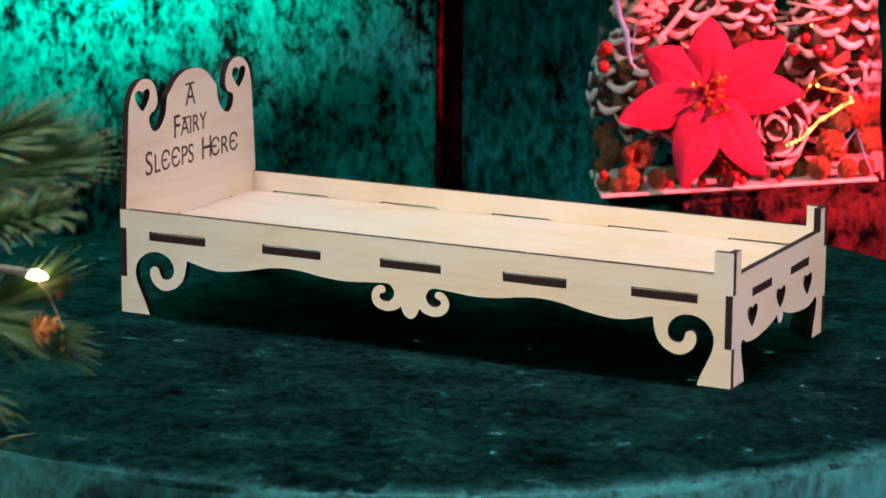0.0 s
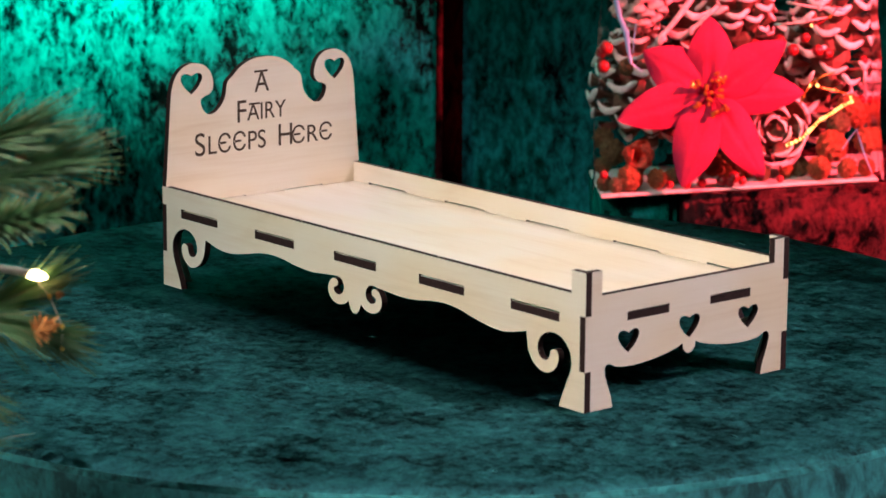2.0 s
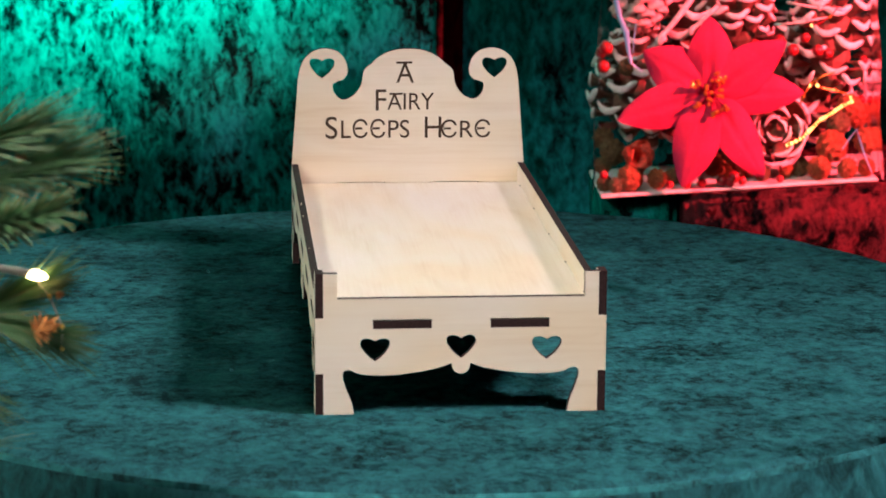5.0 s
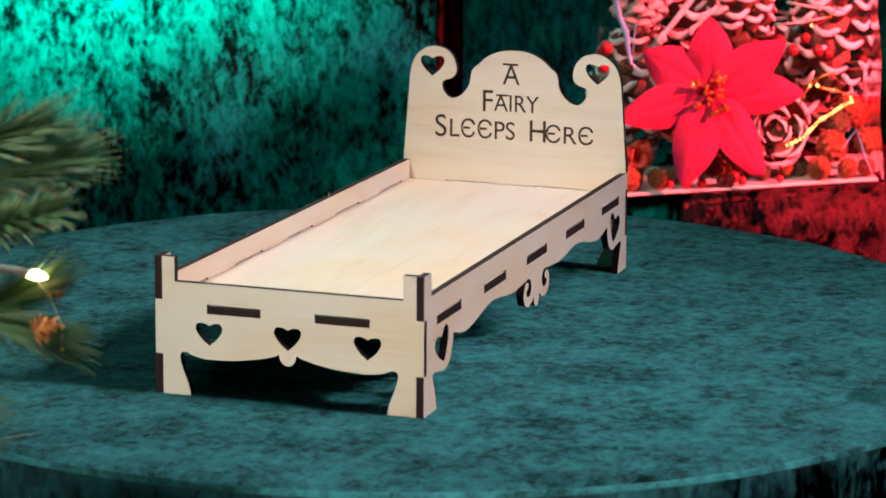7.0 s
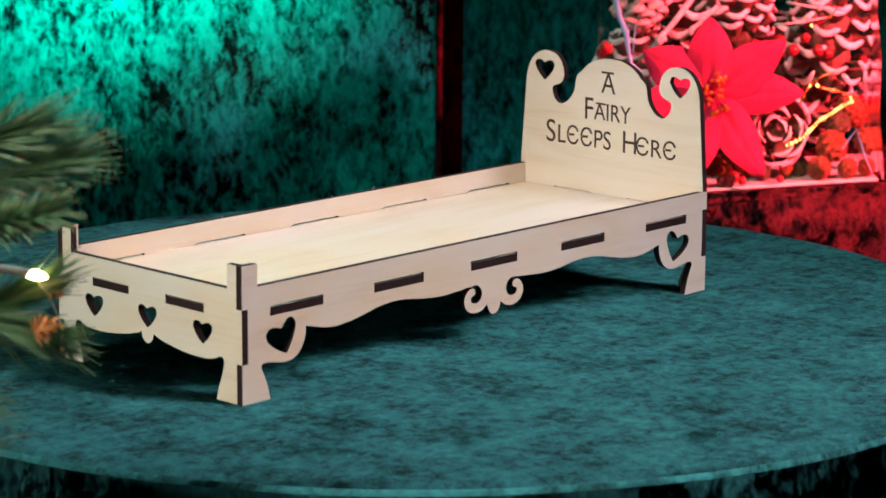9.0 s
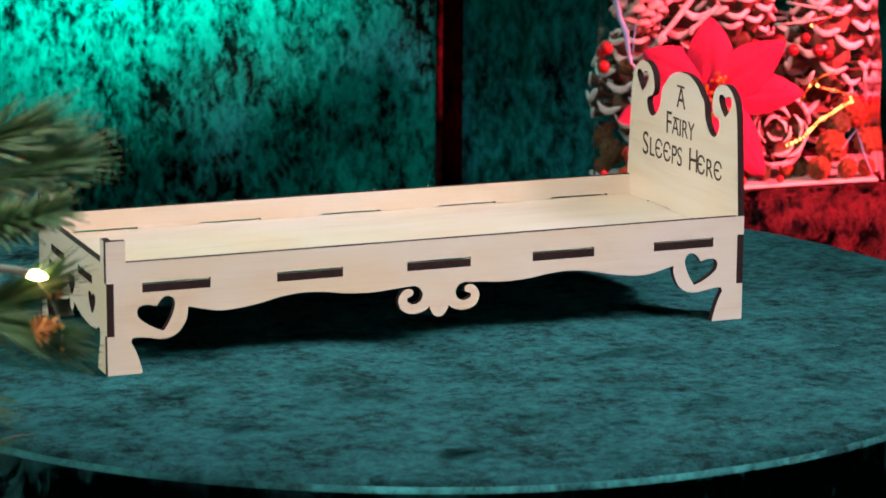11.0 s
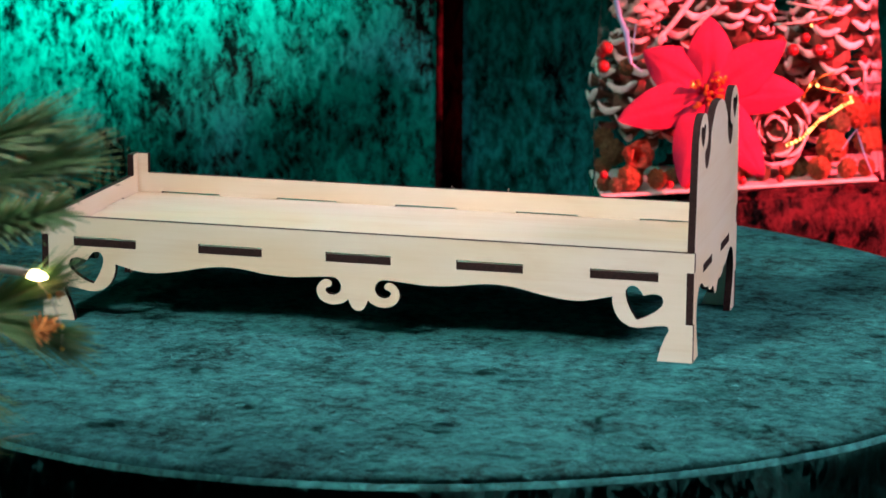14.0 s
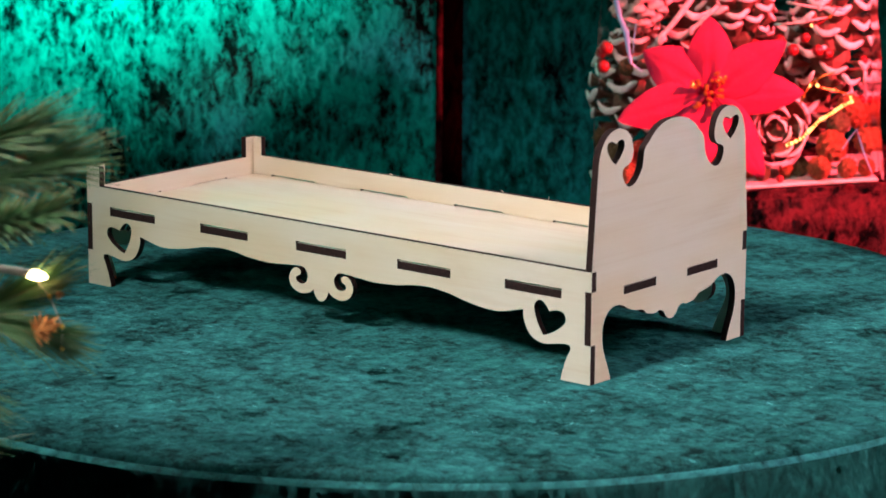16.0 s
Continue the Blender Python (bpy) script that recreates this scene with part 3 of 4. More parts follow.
def pine_cone(m, length, radius, count, label, lifts=(-25, 80), size=0.50, pale=False):
    """Scales set in a spiral round a core; lifts are their slopes at the base and at the tip."""
    thing = new("pine_cone")
    tagged(thing, label, "pine cone", "pine cones in the bag")
    thing.matrix_world = m
    bm = bmesh.new()
    bmesh.ops.create_icosphere(bm, subdivisions=2, radius=1)
    for v in bm.verts:
        v.co = Vector((v.co.x * radius * 0.5, v.co.y * radius * 0.5, length * 0.45 + v.co.z * length * 0.46))
    me = bpy.data.meshes.new("core")
    bm.to_mesh(me)
    bm.free()
    me.materials.append(CONE_BROWN)
    part_mesh("core", me, thing)
    key = (round(radius * size, 4), pale)
    if key not in SCALES:
        SCALES[key] = cone_scale_mesh(radius * size, pale)
    rnd = random.Random(int(length * 1e5) + count)
    for i in range(count):
        f = (i + 0.5) / count
        a = i * 2.39996
        r = radius * (0.52 * math.sin(math.pi * min(1, 0.14 + f * 0.84)) ** 0.7)
        lift = lifts[0] + (lifts[1] - lifts[0]) * f ** 1.2 + rnd.uniform(-9, 9)
        s = (0.66 + 0.50 * math.sin(math.pi * (0.15 + 0.75 * f)) - 0.25 * f) * rnd.uniform(0.9, 1.1)
        place = Matrix.Translation((r * math.cos(a), r * math.sin(a), length * (0.06 + 0.86 * f))) @ pose(0, 0, 0, 0, 0, math.degrees(a) - 90 + rnd.uniform(-7, 7)) @ pose(0, 0, 0, lift, rnd.uniform(-12, 12), 0)
        part_mesh("scale", SCALES[key], thing, m=place @ Matrix.Diagonal((s, s, s, 1)))
    return thing


def seed_ball(m, r, mat, label, knobs=48):
    """A dried ball covered in small round knobs."""
    bm = bmesh.new()
    bmesh.ops.create_icosphere(bm, subdivisions=4, radius=r)
    heads = []
    for i in range(knobs):
        z = 1 - 2 * (i + 0.5) / knobs
        a, q = i * 2.39996, math.sqrt(1 - z * z)
        heads.append(Vector((q * math.cos(a), q * math.sin(a), z)))
    gap = 1.9 / math.sqrt(knobs)
    for v in bm.verts:
        d = v.co.normalized()
        near = min((d - h).length for h in heads) / gap
        bump = math.sqrt(max(0, 1 - near * near))
        v.co = d * r * (0.72 + 0.28 * bump + 0.07 * noise.noise(d * 2.2))
    for fc in bm.faces:
        fc.smooth = True
    me = bpy.data.meshes.new("seed_ball")
    bm.to_mesh(me)
    bm.free()
    me.materials.append(mat)
    ob = new("seed_ball", me)
    ob.matrix_world = m
    tagged(ob, label, "dried seed ball", "seed balls in the bag")


def dried_petal(m, r):
    """A crumpled dried flower head of overlapping curled flakes."""
    thing = new("dried_flower")
    thing.matrix_world = m
    tagged(thing, "crumpled red dried flower head between the cones", "dried flower")
    rnd = random.Random(8)
    for i in range(9):
        nu, nv = 6, 6
        verts, faces = [], []
        ph = rnd.uniform(0, 6)
        for j in range(nv + 1):
            for k in range(nu + 1):
                u, v = k / nu * 2 - 1, j / nv
                w = r * 0.62 * math.sin(math.pi * (0.15 + 0.72 * v))
                verts.append((u * w, -r * 0.30 * (u * u) + r * 0.12 * math.sin(u * 5 + ph + v * 4), v * r * 1.1))
        for j in range(nv):
            for k in range(nu):
                a = j * (nu + 1) + k
                faces.append((a, a + 1, a + nu + 2, a + nu + 1))
        ob = part_mesh("petal", mesh_of("petal", verts, faces, [BERRY_LEAF], smooth=True), thing, m=pose(0, 0, 0, rnd.uniform(10, 60), i * 40 + rnd.uniform(-15, 15), 0))
        thick = ob.modifiers.new("thickness", "SOLIDIFY")
        thick.thickness = 0.0005


def berry(m, r):
    thing = new("berry")
    thing.matrix_world = m
    tagged(thing, "glossy small red artificial berry", "berry", "berries in the bag")
    bm = bmesh.new()
    bmesh.ops.create_uvsphere(bm, u_segments=14, v_segments=10, radius=r)
    for v in bm.verts:
        v.co.z *= 0.94
    for fc in bm.faces:
        fc.smooth = True
    me = bpy.data.meshes.new("skin")
    bm.to_mesh(me)
    bm.free()
    me.materials.append(BERRY)
    part_mesh("skin", me, thing)
    part_mesh("stalk", tube("stalk", [(0, 0, r * 0.85), (r * 0.2, r * 0.3, r * 1.25)], [r * 0.14, r * 0.1], [BARK], 5), thing)


def petal_mesh(length, width, seed):
    """A pointed oval bract with a keel, ribs and a soft wave; grows along +z, faces -y."""
    rnd = random.Random(seed)
    nu, nv = 14, 22
    verts, faces = [], []
    ph, amp = rnd.uniform(0, 6), rnd.uniform(0.5, 1.1)
    for side in (0, 1):
        for j in range(nv + 1):
            f = j / nv
            w = width * 0.5 * (min(1, math.sin(math.pi * f ** 0.92) ** 0.80 * (1.06 - 0.10 * f)) + 0.10 * (1 - f) ** 3)
            for i in range(nu + 1):
                s = i / nu * 2 - 1
                rib = 0.0007 * math.cos((abs(s) * 0.8 - f) * 30) * (1 - abs(s)) * math.sin(math.pi * f)
                keel = 0.0024 * math.exp(-(s / 0.14) ** 2) * (1 - f)
                y = -0.004 * math.sin(f * math.pi * 0.8) + 0.0030 * abs(s) ** 1.5 * math.sin(math.pi * f) + 0.0016 * amp * math.sin(f * 7 + ph) * s + rib + keel + 0.003 * f * f
                verts.append((s * w, y + side * 0.0005, f * length))
    n = (nu + 1) * (nv + 1)
    for j in range(nv):
        for i in range(nu):
            a = j * (nu + 1) + i
            faces.append((a, a + 1, a + nu + 2, a + nu + 1))
            faces.append((n + a, n + a + nu + 1, n + a + nu + 2, n + a + 1))
    return mesh_of("petal", verts, faces, [PETAL], smooth=True)


def poinsettia():
    thing = new("poinsettia")
    cx, cz = 0.0709, 0.0594
    thing.matrix_world = FILL @ Matrix.Translation((cx, -0.009, cz))
    tagged(thing, "bright red fabric poinsettia flower with gold stamens on the bag front", "artificial flower")
    # tip, width, step towards the viewer, yaw, lean
    tips = ((0.0726, 0.1024, 0.0300, 0.0014, -4, 0), (0.1183, 0.0856, 0.0285, 0.0034, 4, 0), (0.1290, 0.0555, 0.0270, 0.0010, 0, -3), (0.1015, 0.0087, 0.0265, 0.0018, -5, 2),
            (0.0507, 0.0068, 0.0305, 0.0038, 5, 1), (0.0133, 0.0471, 0.0270, 0.0022, 3, 0), (0.0310, 0.0850, 0.0310, 0.0006, 2, -2))
    for i, (x, z, w, near, yaw, lean) in enumerate(tips):
        d = Vector((x - cx, 0, z - cz))
        a = math.degrees(math.atan2(d.x, d.z))
        m = pose(0, -near, 0, 0, a, 0) @ pose(0, 0, 0, lean, 0, yaw)
        part_mesh("petal", petal_mesh(d.length * 1.02, w * 0.94, 40 + i), thing, m=m)
    rnd = random.Random(5)
    # the stamens stand in small bunches round a ring
    for bunch in range(9):
        ang, reach = bunch * 0.698 + rnd.uniform(-0.2, 0.2), (0.0045 if bunch % 3 == 0 else 0.0105) * rnd.uniform(0.85, 1.15)
        for i in range(5):
            x, z = reach * math.cos(ang) + rnd.uniform(-0.0024, 0.0024), reach * math.sin(ang) + rnd.uniform(-0.0024, 0.0024)
            tip = (x, -0.0080 - 0.003 * rnd.random(), z)
            part_mesh("stamen", tube("stamen", [(x * 0.25, -0.003, z * 0.25), (x * 0.75, -0.0070, z * 0.75), tip], [0.0005, 0.0005, 0.0004], [PETAL], 5), thing)
            bm = bmesh.new()
            bmesh.ops.create_icosphere(bm, subdivisions=1, radius=0.00115)
            for v in bm.verts:
                v.co.z *= 1.5
            me = bpy.data.meshes.new("anther")
            bm.to_mesh(me)
            bm.free()
            me.materials.append(GOLD)
            part_mesh("anther", me, thing, m=Matrix.Translation(tip) @ pose(0, 0, 0, rnd.uniform(0, 90), rnd.uniform(0, 90), 0))


def bag():
    """A clear cellophane bag on a card bottom, a little narrower towards its top."""
    thing = new("cellophane_bag")
    thing.matrix_world = FILL
    tagged(thing, "clear cellophane gift bag filled with potpourri on the display block", "gift bag")
    bm = bmesh.new()
    bmesh.ops.create_cube(bm, size=1)
    for v in bm.verts:
        v.co = Vector((0.0884 + v.co.x * 0.1752, 0.041 + v.co.y * 0.086, 0.0012 + v.co.z * 0.0018))
    bmesh.ops.bevel(bm, geom=[e for e in bm.edges], offset=0.0006, segments=2, affect="EDGES")
    me = bpy.data.meshes.new("card_bottom")
    bm.to_mesh(me)
    bm.free()
    me.materials.append(CARD)
    part_mesh("card_bottom", me, thing, "pale card bottom")

    def panel(name, at, nu, nv):
        verts, faces = [], []
        for j in range(nv + 1):
            for i in range(nu + 1):
                verts.append(at(i / nu, j / nv))
        for j in range(nv):
            for i in range(nu):
                a = j * (nu + 1) + i
                faces.append((a, a + 1, a + nu + 2, a + nu + 1))
        ob = part_mesh(name, mesh_of(name, verts, faces, [CLEAR], smooth=True), thing)
        ob.visible_shadow = False

    def swell(u, v):
        return math.sin(math.pi * u) * math.sin(math.pi * min(1, v * 0.9 + 0.05))

    def edge(v):
        """The two upright edges, at a height."""
        return -0.0062 + 0.020 * v + 0.0008 * math.sin(v * 23), 0.1765 + 0.0008 * math.sin(v * 19 + 1)

    def front(u, v):
        a, b = edge(v)
        n = 0.004 * noise.noise((u * 5, v * 6, 0.4)) + 0.002 * noise.noise((u * 14, v * 11, 2.4))
        return (a + u * (b - a), -0.014 - 0.010 * swell(u, v) + n * math.sin(math.pi * u), 0.002 + v * 0.20)

    def left(u, v):
        n = 0.003 * noise.noise((u * 5, v * 7, 9.4))
        return (edge(v)[0] + 0.018 * u + (n - 0.003) * math.sin(math.pi * u), -0.014 + u * 0.098, 0.002 + v * 0.20)

    def right(u, v):
        n = 0.003 * noise.noise((u * 5, v * 7, 4.4))
        return (edge(v)[1] - 0.004 * u + (n + 0.003) * math.sin(math.pi * u), -0.014 + u * 0.098, 0.002 + v * 0.20)
    panel("front_panel", front, 40, 40)
    panel("side_panel", left, 16, 30)
    panel("side_panel", right, 16, 30)
    # crisp folded edges that catch the lamps
    for side in (0, 1):
        line = [(edge(k / 20)[side], -0.0143, 0.002 + k * 0.01) for k in range(15)]
        part_mesh("fold", tube("fold", line, [0.00022] * 15, [CREASE], 5), thing, "folded corner edge of cellophane")

    def ribbon(points, widths, mat, label):
        verts, faces = [], []
        for i, ((x, y, z), w) in enumerate(zip(points, widths)):
            verts += [(x - w, y, z), (x, y - w * 0.8, z), (x + w, y, z)]
            if i:
                b = i * 3
                faces += [(b - 3, b - 2, b + 1, b), (b - 2, b - 1, b + 2, b + 1)]
        part_mesh("fold", mesh_of("fold", verts, faces, [mat], smooth=True), thing, label)
    # highlights along the creases, painted as strips of blue-white colour
    shine = "blue-white strip painting the glint of a cellophane crease"
    ribbon([(0.0137, -0.0175, 0.1182), (0.0158, -0.0175, 0.1066), (0.0195, -0.0175, 0.0975), (0.0201, -0.0175, 0.0888), (0.0216, -0.0170, 0.0799), (0.0286, -0.0165, 0.0753)], [0.0016, 0.0017, 0.0019, 0.0014, 0.0009, 0.0003], PAINTED_GLINT, shine)
    ribbon([(0.0259, -0.0165, 0.1027), (0.0240, -0.0165, 0.0931), (0.0235, -0.0160, 0.0859)], [0.0003, 0.0005, 0.0003], PAINTED_GLINT, shine)
    ribbon([(0.1480, -0.0175, 0.1035), (0.1530, -0.0180, 0.1025), (0.1560, -0.0175, 0.1040)], [0.0004, 0.0012, 0.0004], PAINTED_GLINT, shine)
    ribbon([(0.1509, -0.0165, 0.0227), (0.1560, -0.0175, 0.0295), (0.1601, -0.0180, 0.0343)], [0.0003, 0.0006, 0.0003], PAINTED_GLINT, shine)
    ribbon([(0.1601, -0.0180, 0.0343), (0.1640, -0.0175, 0.0210), (0.1693, -0.0165, 0.0081)], [0.0003, 0.0006, 0.0003], PAINTED_GLINT, shine)
    tri = mesh_of("fold", [(0.1509, -0.0165, 0.0227), (0.1601, -0.0185, 0.0343), (0.1693, -0.0165, 0.0081), (0.1592, -0.0145, 0.0133)], [(0, 3, 1), (1, 3, 2)], [CREASE])
    part_mesh("fold", tri, thing, "shiny folded corner of cellophane")


PAINTED_GLINT = plain("painted_crease_glint", (0.26, 0.66, 1.0), 0.30, 0.05, 300, metal=0.2)


def fillings():
    W = FILL
    L = "brown pine cone with white-frosted scale tips in the bag"
    # the cones stand and lean on one another
    pine_cone(W @ along((0.0335, 0.028, 0.1330), (0.0335, 0.024, 0.0950)), 0.040, 0.0255, 52, "closed pine cone with pale pinkish scales in the bag", (48, 80), 0.38, True)
    pine_cone(W @ along((0.0215, 0.034, 0.0330), (0.0370, 0.044, 0.0860)), 0.064, 0.0285, 46, "dark pine cone with white-tipped open scales in the bag", (-18, 62))
    pine_cone(W @ along((0.0990, 0.044, 0.0760), (0.0960, 0.062, 0.1300)), 0.064, 0.0340, 78, L, (22, 78), 0.34)
    pine_cone(W @ along((0.1525, 0.032, 0.0500), (0.1570, 0.046, 0.1100)), 0.070, 0.0290, 48, L, (-12, 60), 0.48)
    pine_cone(W @ along((0.1140, 0.038, 0.0300), (0.1134, 0.0, 0.0345)), 0.032, 0.0240, 30, "small pine cone showing its open pale tips in the bag", (8, 78), 0.52)
    pine_cone(W @ along((0.0640, 0.060, 0.0750), (0.0700, 0.060, 0.1250)), 0.058, 0.028, 44, L)
    pine_cone(W @ along((0.0850, 0.060, 0.0200), (0.0700, 0.055, 0.0700)), 0.056, 0.032, 44, L)
    pine_cone(W @ along((0.1480, 0.064, 0.0180), (0.1400, 0.060, 0.0650)), 0.050, 0.028, 40, L)
    pine_cone(W @ along((0.0480, 0.064, 0.0220), (0.0440, 0.060, 0.0700)), 0.048, 0.028, 40, L)
    pine_cone(W @ along((0.0340, 0.074, 0.0420), (0.0350, 0.070, 0.0900)), 0.050, 0.026, 38, L)
    pine_cone(W @ along((0.1180, 0.070, 0.0380), (0.1260, 0.066, 0.0900)), 0.054, 0.030, 42, L)
    rust = "rust-red knobbly dried seed ball at the bottom of the bag"
    olive = "olive-brown knobbly dried seed ball at the bottom of the bag"
    for x, y, z, r, mat, lab in ((0.1495, 0.012, 0.0201, 0.0104, POD, rust), (0.1401, 0.006, 0.0088, 0.0078, POD, rust), (0.1577, 0.004, 0.0080, 0.0066, POD, rust), (0.1735, 0.024, 0.0203, 0.0084, POD, rust), (0.0730, 0.006, 0.0146, 0.0074, POD, rust),
                                 (0.0202, 0.006, 0.0098, 0.0085, POD, rust), (0.0375, 0.008, 0.0082, 0.0066, POD, rust), (0.0115, 0.022, 0.0231, 0.0086, MOSS, olive), (0.0045, 0.012, 0.0066, 0.0054, MOSS, olive), (0.0070, 0.036, 0.0292, 0.0072, MOSS, olive),
                                 (0.0110, 0.004, 0.0064, 0.0051, MOSS, olive), (0.0480, 0.018, 0.0068, 0.0055, MOSS, olive), (0.1720, 0.044, 0.0321, 0.0080, POD, rust), (0.1300, 0.022, 0.0078, 0.0066, MOSS, olive), (0.0050, 0.024, 0.0150, 0.0058, MOSS, olive), (0.0963, 0.025, 0.0083, 0.0070, POD, rust),
                                 (0.1050, 0.012, 0.0066, 0.0052, MOSS, olive), (0.1210, 0.018, 0.0064, 0.0050, POD, rust), (0.0226, 0.016, 0.0733, 0.0058, MOSS, "olive dried ball wedged between cones in the bag"), (0.0600, 0.026, 0.0095, 0.0080, MOSS, olive), (0.0840, 0.030, 0.0100, 0.0085, POD, rust), (0.1640, 0.026, 0.0400, 0.0085, POD, rust), (0.1560, 0.022, 0.0320, 0.0080, MOSS, olive), (0.1700, 0.006, 0.0075, 0.0060, POD, rust)):
        seed_ball(W @ Matrix.Translation((x, y, z)) @ pose(0, 0, 0, x * 4000, z * 3000, y * 2000), r, mat, lab)
    dried_petal(W @ Matrix.Translation((0.0261, 0.012, 0.0220)), 0.0100)
    for x, y, z, r in ((0.0552, 0.002, 0.0050, 0.0030), (0.0649, 0.002, 0.0051, 0.0031), (0.0778, 0.001, 0.0058, 0.0037), (0.0857, 0.003, 0.0072, 0.0037), (0.0905, 0.002, 0.0048, 0.0027), (0.1025, 0.012, 0.0821, 0.0037), (0.1263, 0.010, 0.0781, 0.0037), (0.1409, 0.004, 0.0778, 0.0036), (0.1483, 0.008, 0.0751, 0.0032),
                       (0.0102, 0.020, 0.0846, 0.0041), (0.0079, 0.020, 0.0739, 0.0041), (0.0070, 0.024, 0.0811, 0.0034), (0.1725, 0.020, 0.0683, 0.0027), (0.0451, 0.004, 0.0049, 0.0024), (0.0036, 0.004, 0.0131, 0.0027), (0.0825, 0.000, 0.0046, 0.0027), (0.1145, 0.002, 0.0046, 0.0024), (0.1725, 0.030, 0.0435, 0.0030), (0.1180, 0.008, 0.0850, 0.0034), (0.1340, 0.008, 0.0850, 0.0032)):
        berry(W @ Matrix.Translation((x, y, z)) @ pose(0, 0, 0, x * 5000, 0, z * 9000), r)
    for pts, r in ((((0.0656, 0.016, 0.1114), (0.0545, 0.008, 0.1012), (0.0416, 0.002, 0.0896), (0.0356, 0.004, 0.0838), (0.0286, 0.008, 0.0784)), 0.0018),
                   (((0.1217, 0.000, 0.1072), (0.1309, -0.004, 0.1053), (0.1412, -0.005, 0.1032), (0.1556, -0.003, 0.1018)), 0.0009),
                   (((0.1135, 0.000, 0.0947), (0.1237, -0.003, 0.0952), (0.1341, -0.004, 0.0963), (0.1468, -0.002, 0.0973)), 0.0007),
                   (((0.0800, 0.010, 0.1060), (0.0720, 0.006, 0.1010), (0.0620, 0.006, 0.0930), (0.0560, 0.010, 0.0880)), 0.0013)):
        thing = new("twig")
        tagged(thing, "thin frosted grey-white twig among the cones", "twig", "twigs in the bag")
        thing.matrix_world = W
        part_mesh("stem", tube("stem", pts, [r * (1.1 - 0.1 * i) for i in range(len(pts))], [TWIG_WHITE], 7), thing)
        mid = Vector(pts[2])
        part_mesh("knot", tube("knot", [mid - Vector((r, 0, r * 1.6)), mid, mid + Vector((r * 1.6, -r, r * 2.6))], [r * 0.9, r * 1.7, r * 0.7], [TWIG_WHITE], 7), thing)
    # gold wire with tiny beads, looped over the cones
    thing = new("micro_light_string")
    tagged(thing, "gold wire of tiny glowing lights among the cones", "light string")
    thing.matrix_world = W
    bm = bmesh.new()
    bmesh.ops.create_icosphere(bm, subdivisions=1, radius=0.0010)
    bead = bpy.data.meshes.new("bead")
    bm.to_mesh(bead)
    bm.free()
    bead.materials.append(GOLD)
    lit = bead.copy()
    lit.materials.clear()
    lit.materials.append(MICRO)
    runs = (((0.1180, -0.006, 0.0253), (0.1281, -0.006, 0.0290), (0.1339, -0.006, 0.0342), (0.1398, -0.006, 0.0391), (0.1462, -0.006, 0.0421), (0.1535, -0.006, 0.0462), (0.1617, -0.004, 0.0487)),
            ((0.1617, -0.004, 0.0487), (0.1576, 0.000, 0.0523), (0.1502, -0.002, 0.0550), (0.1417, -0.004, 0.0571), (0.1351, -0.006, 0.0610), (0.1428, -0.005, 0.0644), (0.1503, -0.003, 0.0656)),
            ((0.1351, -0.006, 0.0610), (0.1307, -0.006, 0.0551), (0.1273, -0.006, 0.0487)),
            ((0.1322, -0.004, 0.0929), (0.1408, -0.006, 0.0946), (0.1479, -0.006, 0.0981), (0.1526, -0.004, 0.1027)))
    for n, (run, beads) in enumerate(zip(runs, (44, 4, 2, 2))):
        pts = [Vector(p) for p in run]
        part_mesh("wire", tube("wire", pts, [0.0005] * len(pts), [GOLD if n < 3 else BERRY], 6), thing)
        for i in range(beads):
            f = (i + 0.3) / beads * (len(pts) - 1)
            k = min(int(f), len(pts) - 2)
            p = pts[k].lerp(pts[k + 1], f - k)
            s = 0.8 + 0.5 * ((i * 7) % 5) / 5
            part_mesh("bead", bead if i % 2 else lit, thing, m=Matrix.Translation(p) @ pose(0, 0, 0, i * 40, i * 70, 0) @ Matrix.Diagonal((s, s, s * 1.3, 1)))



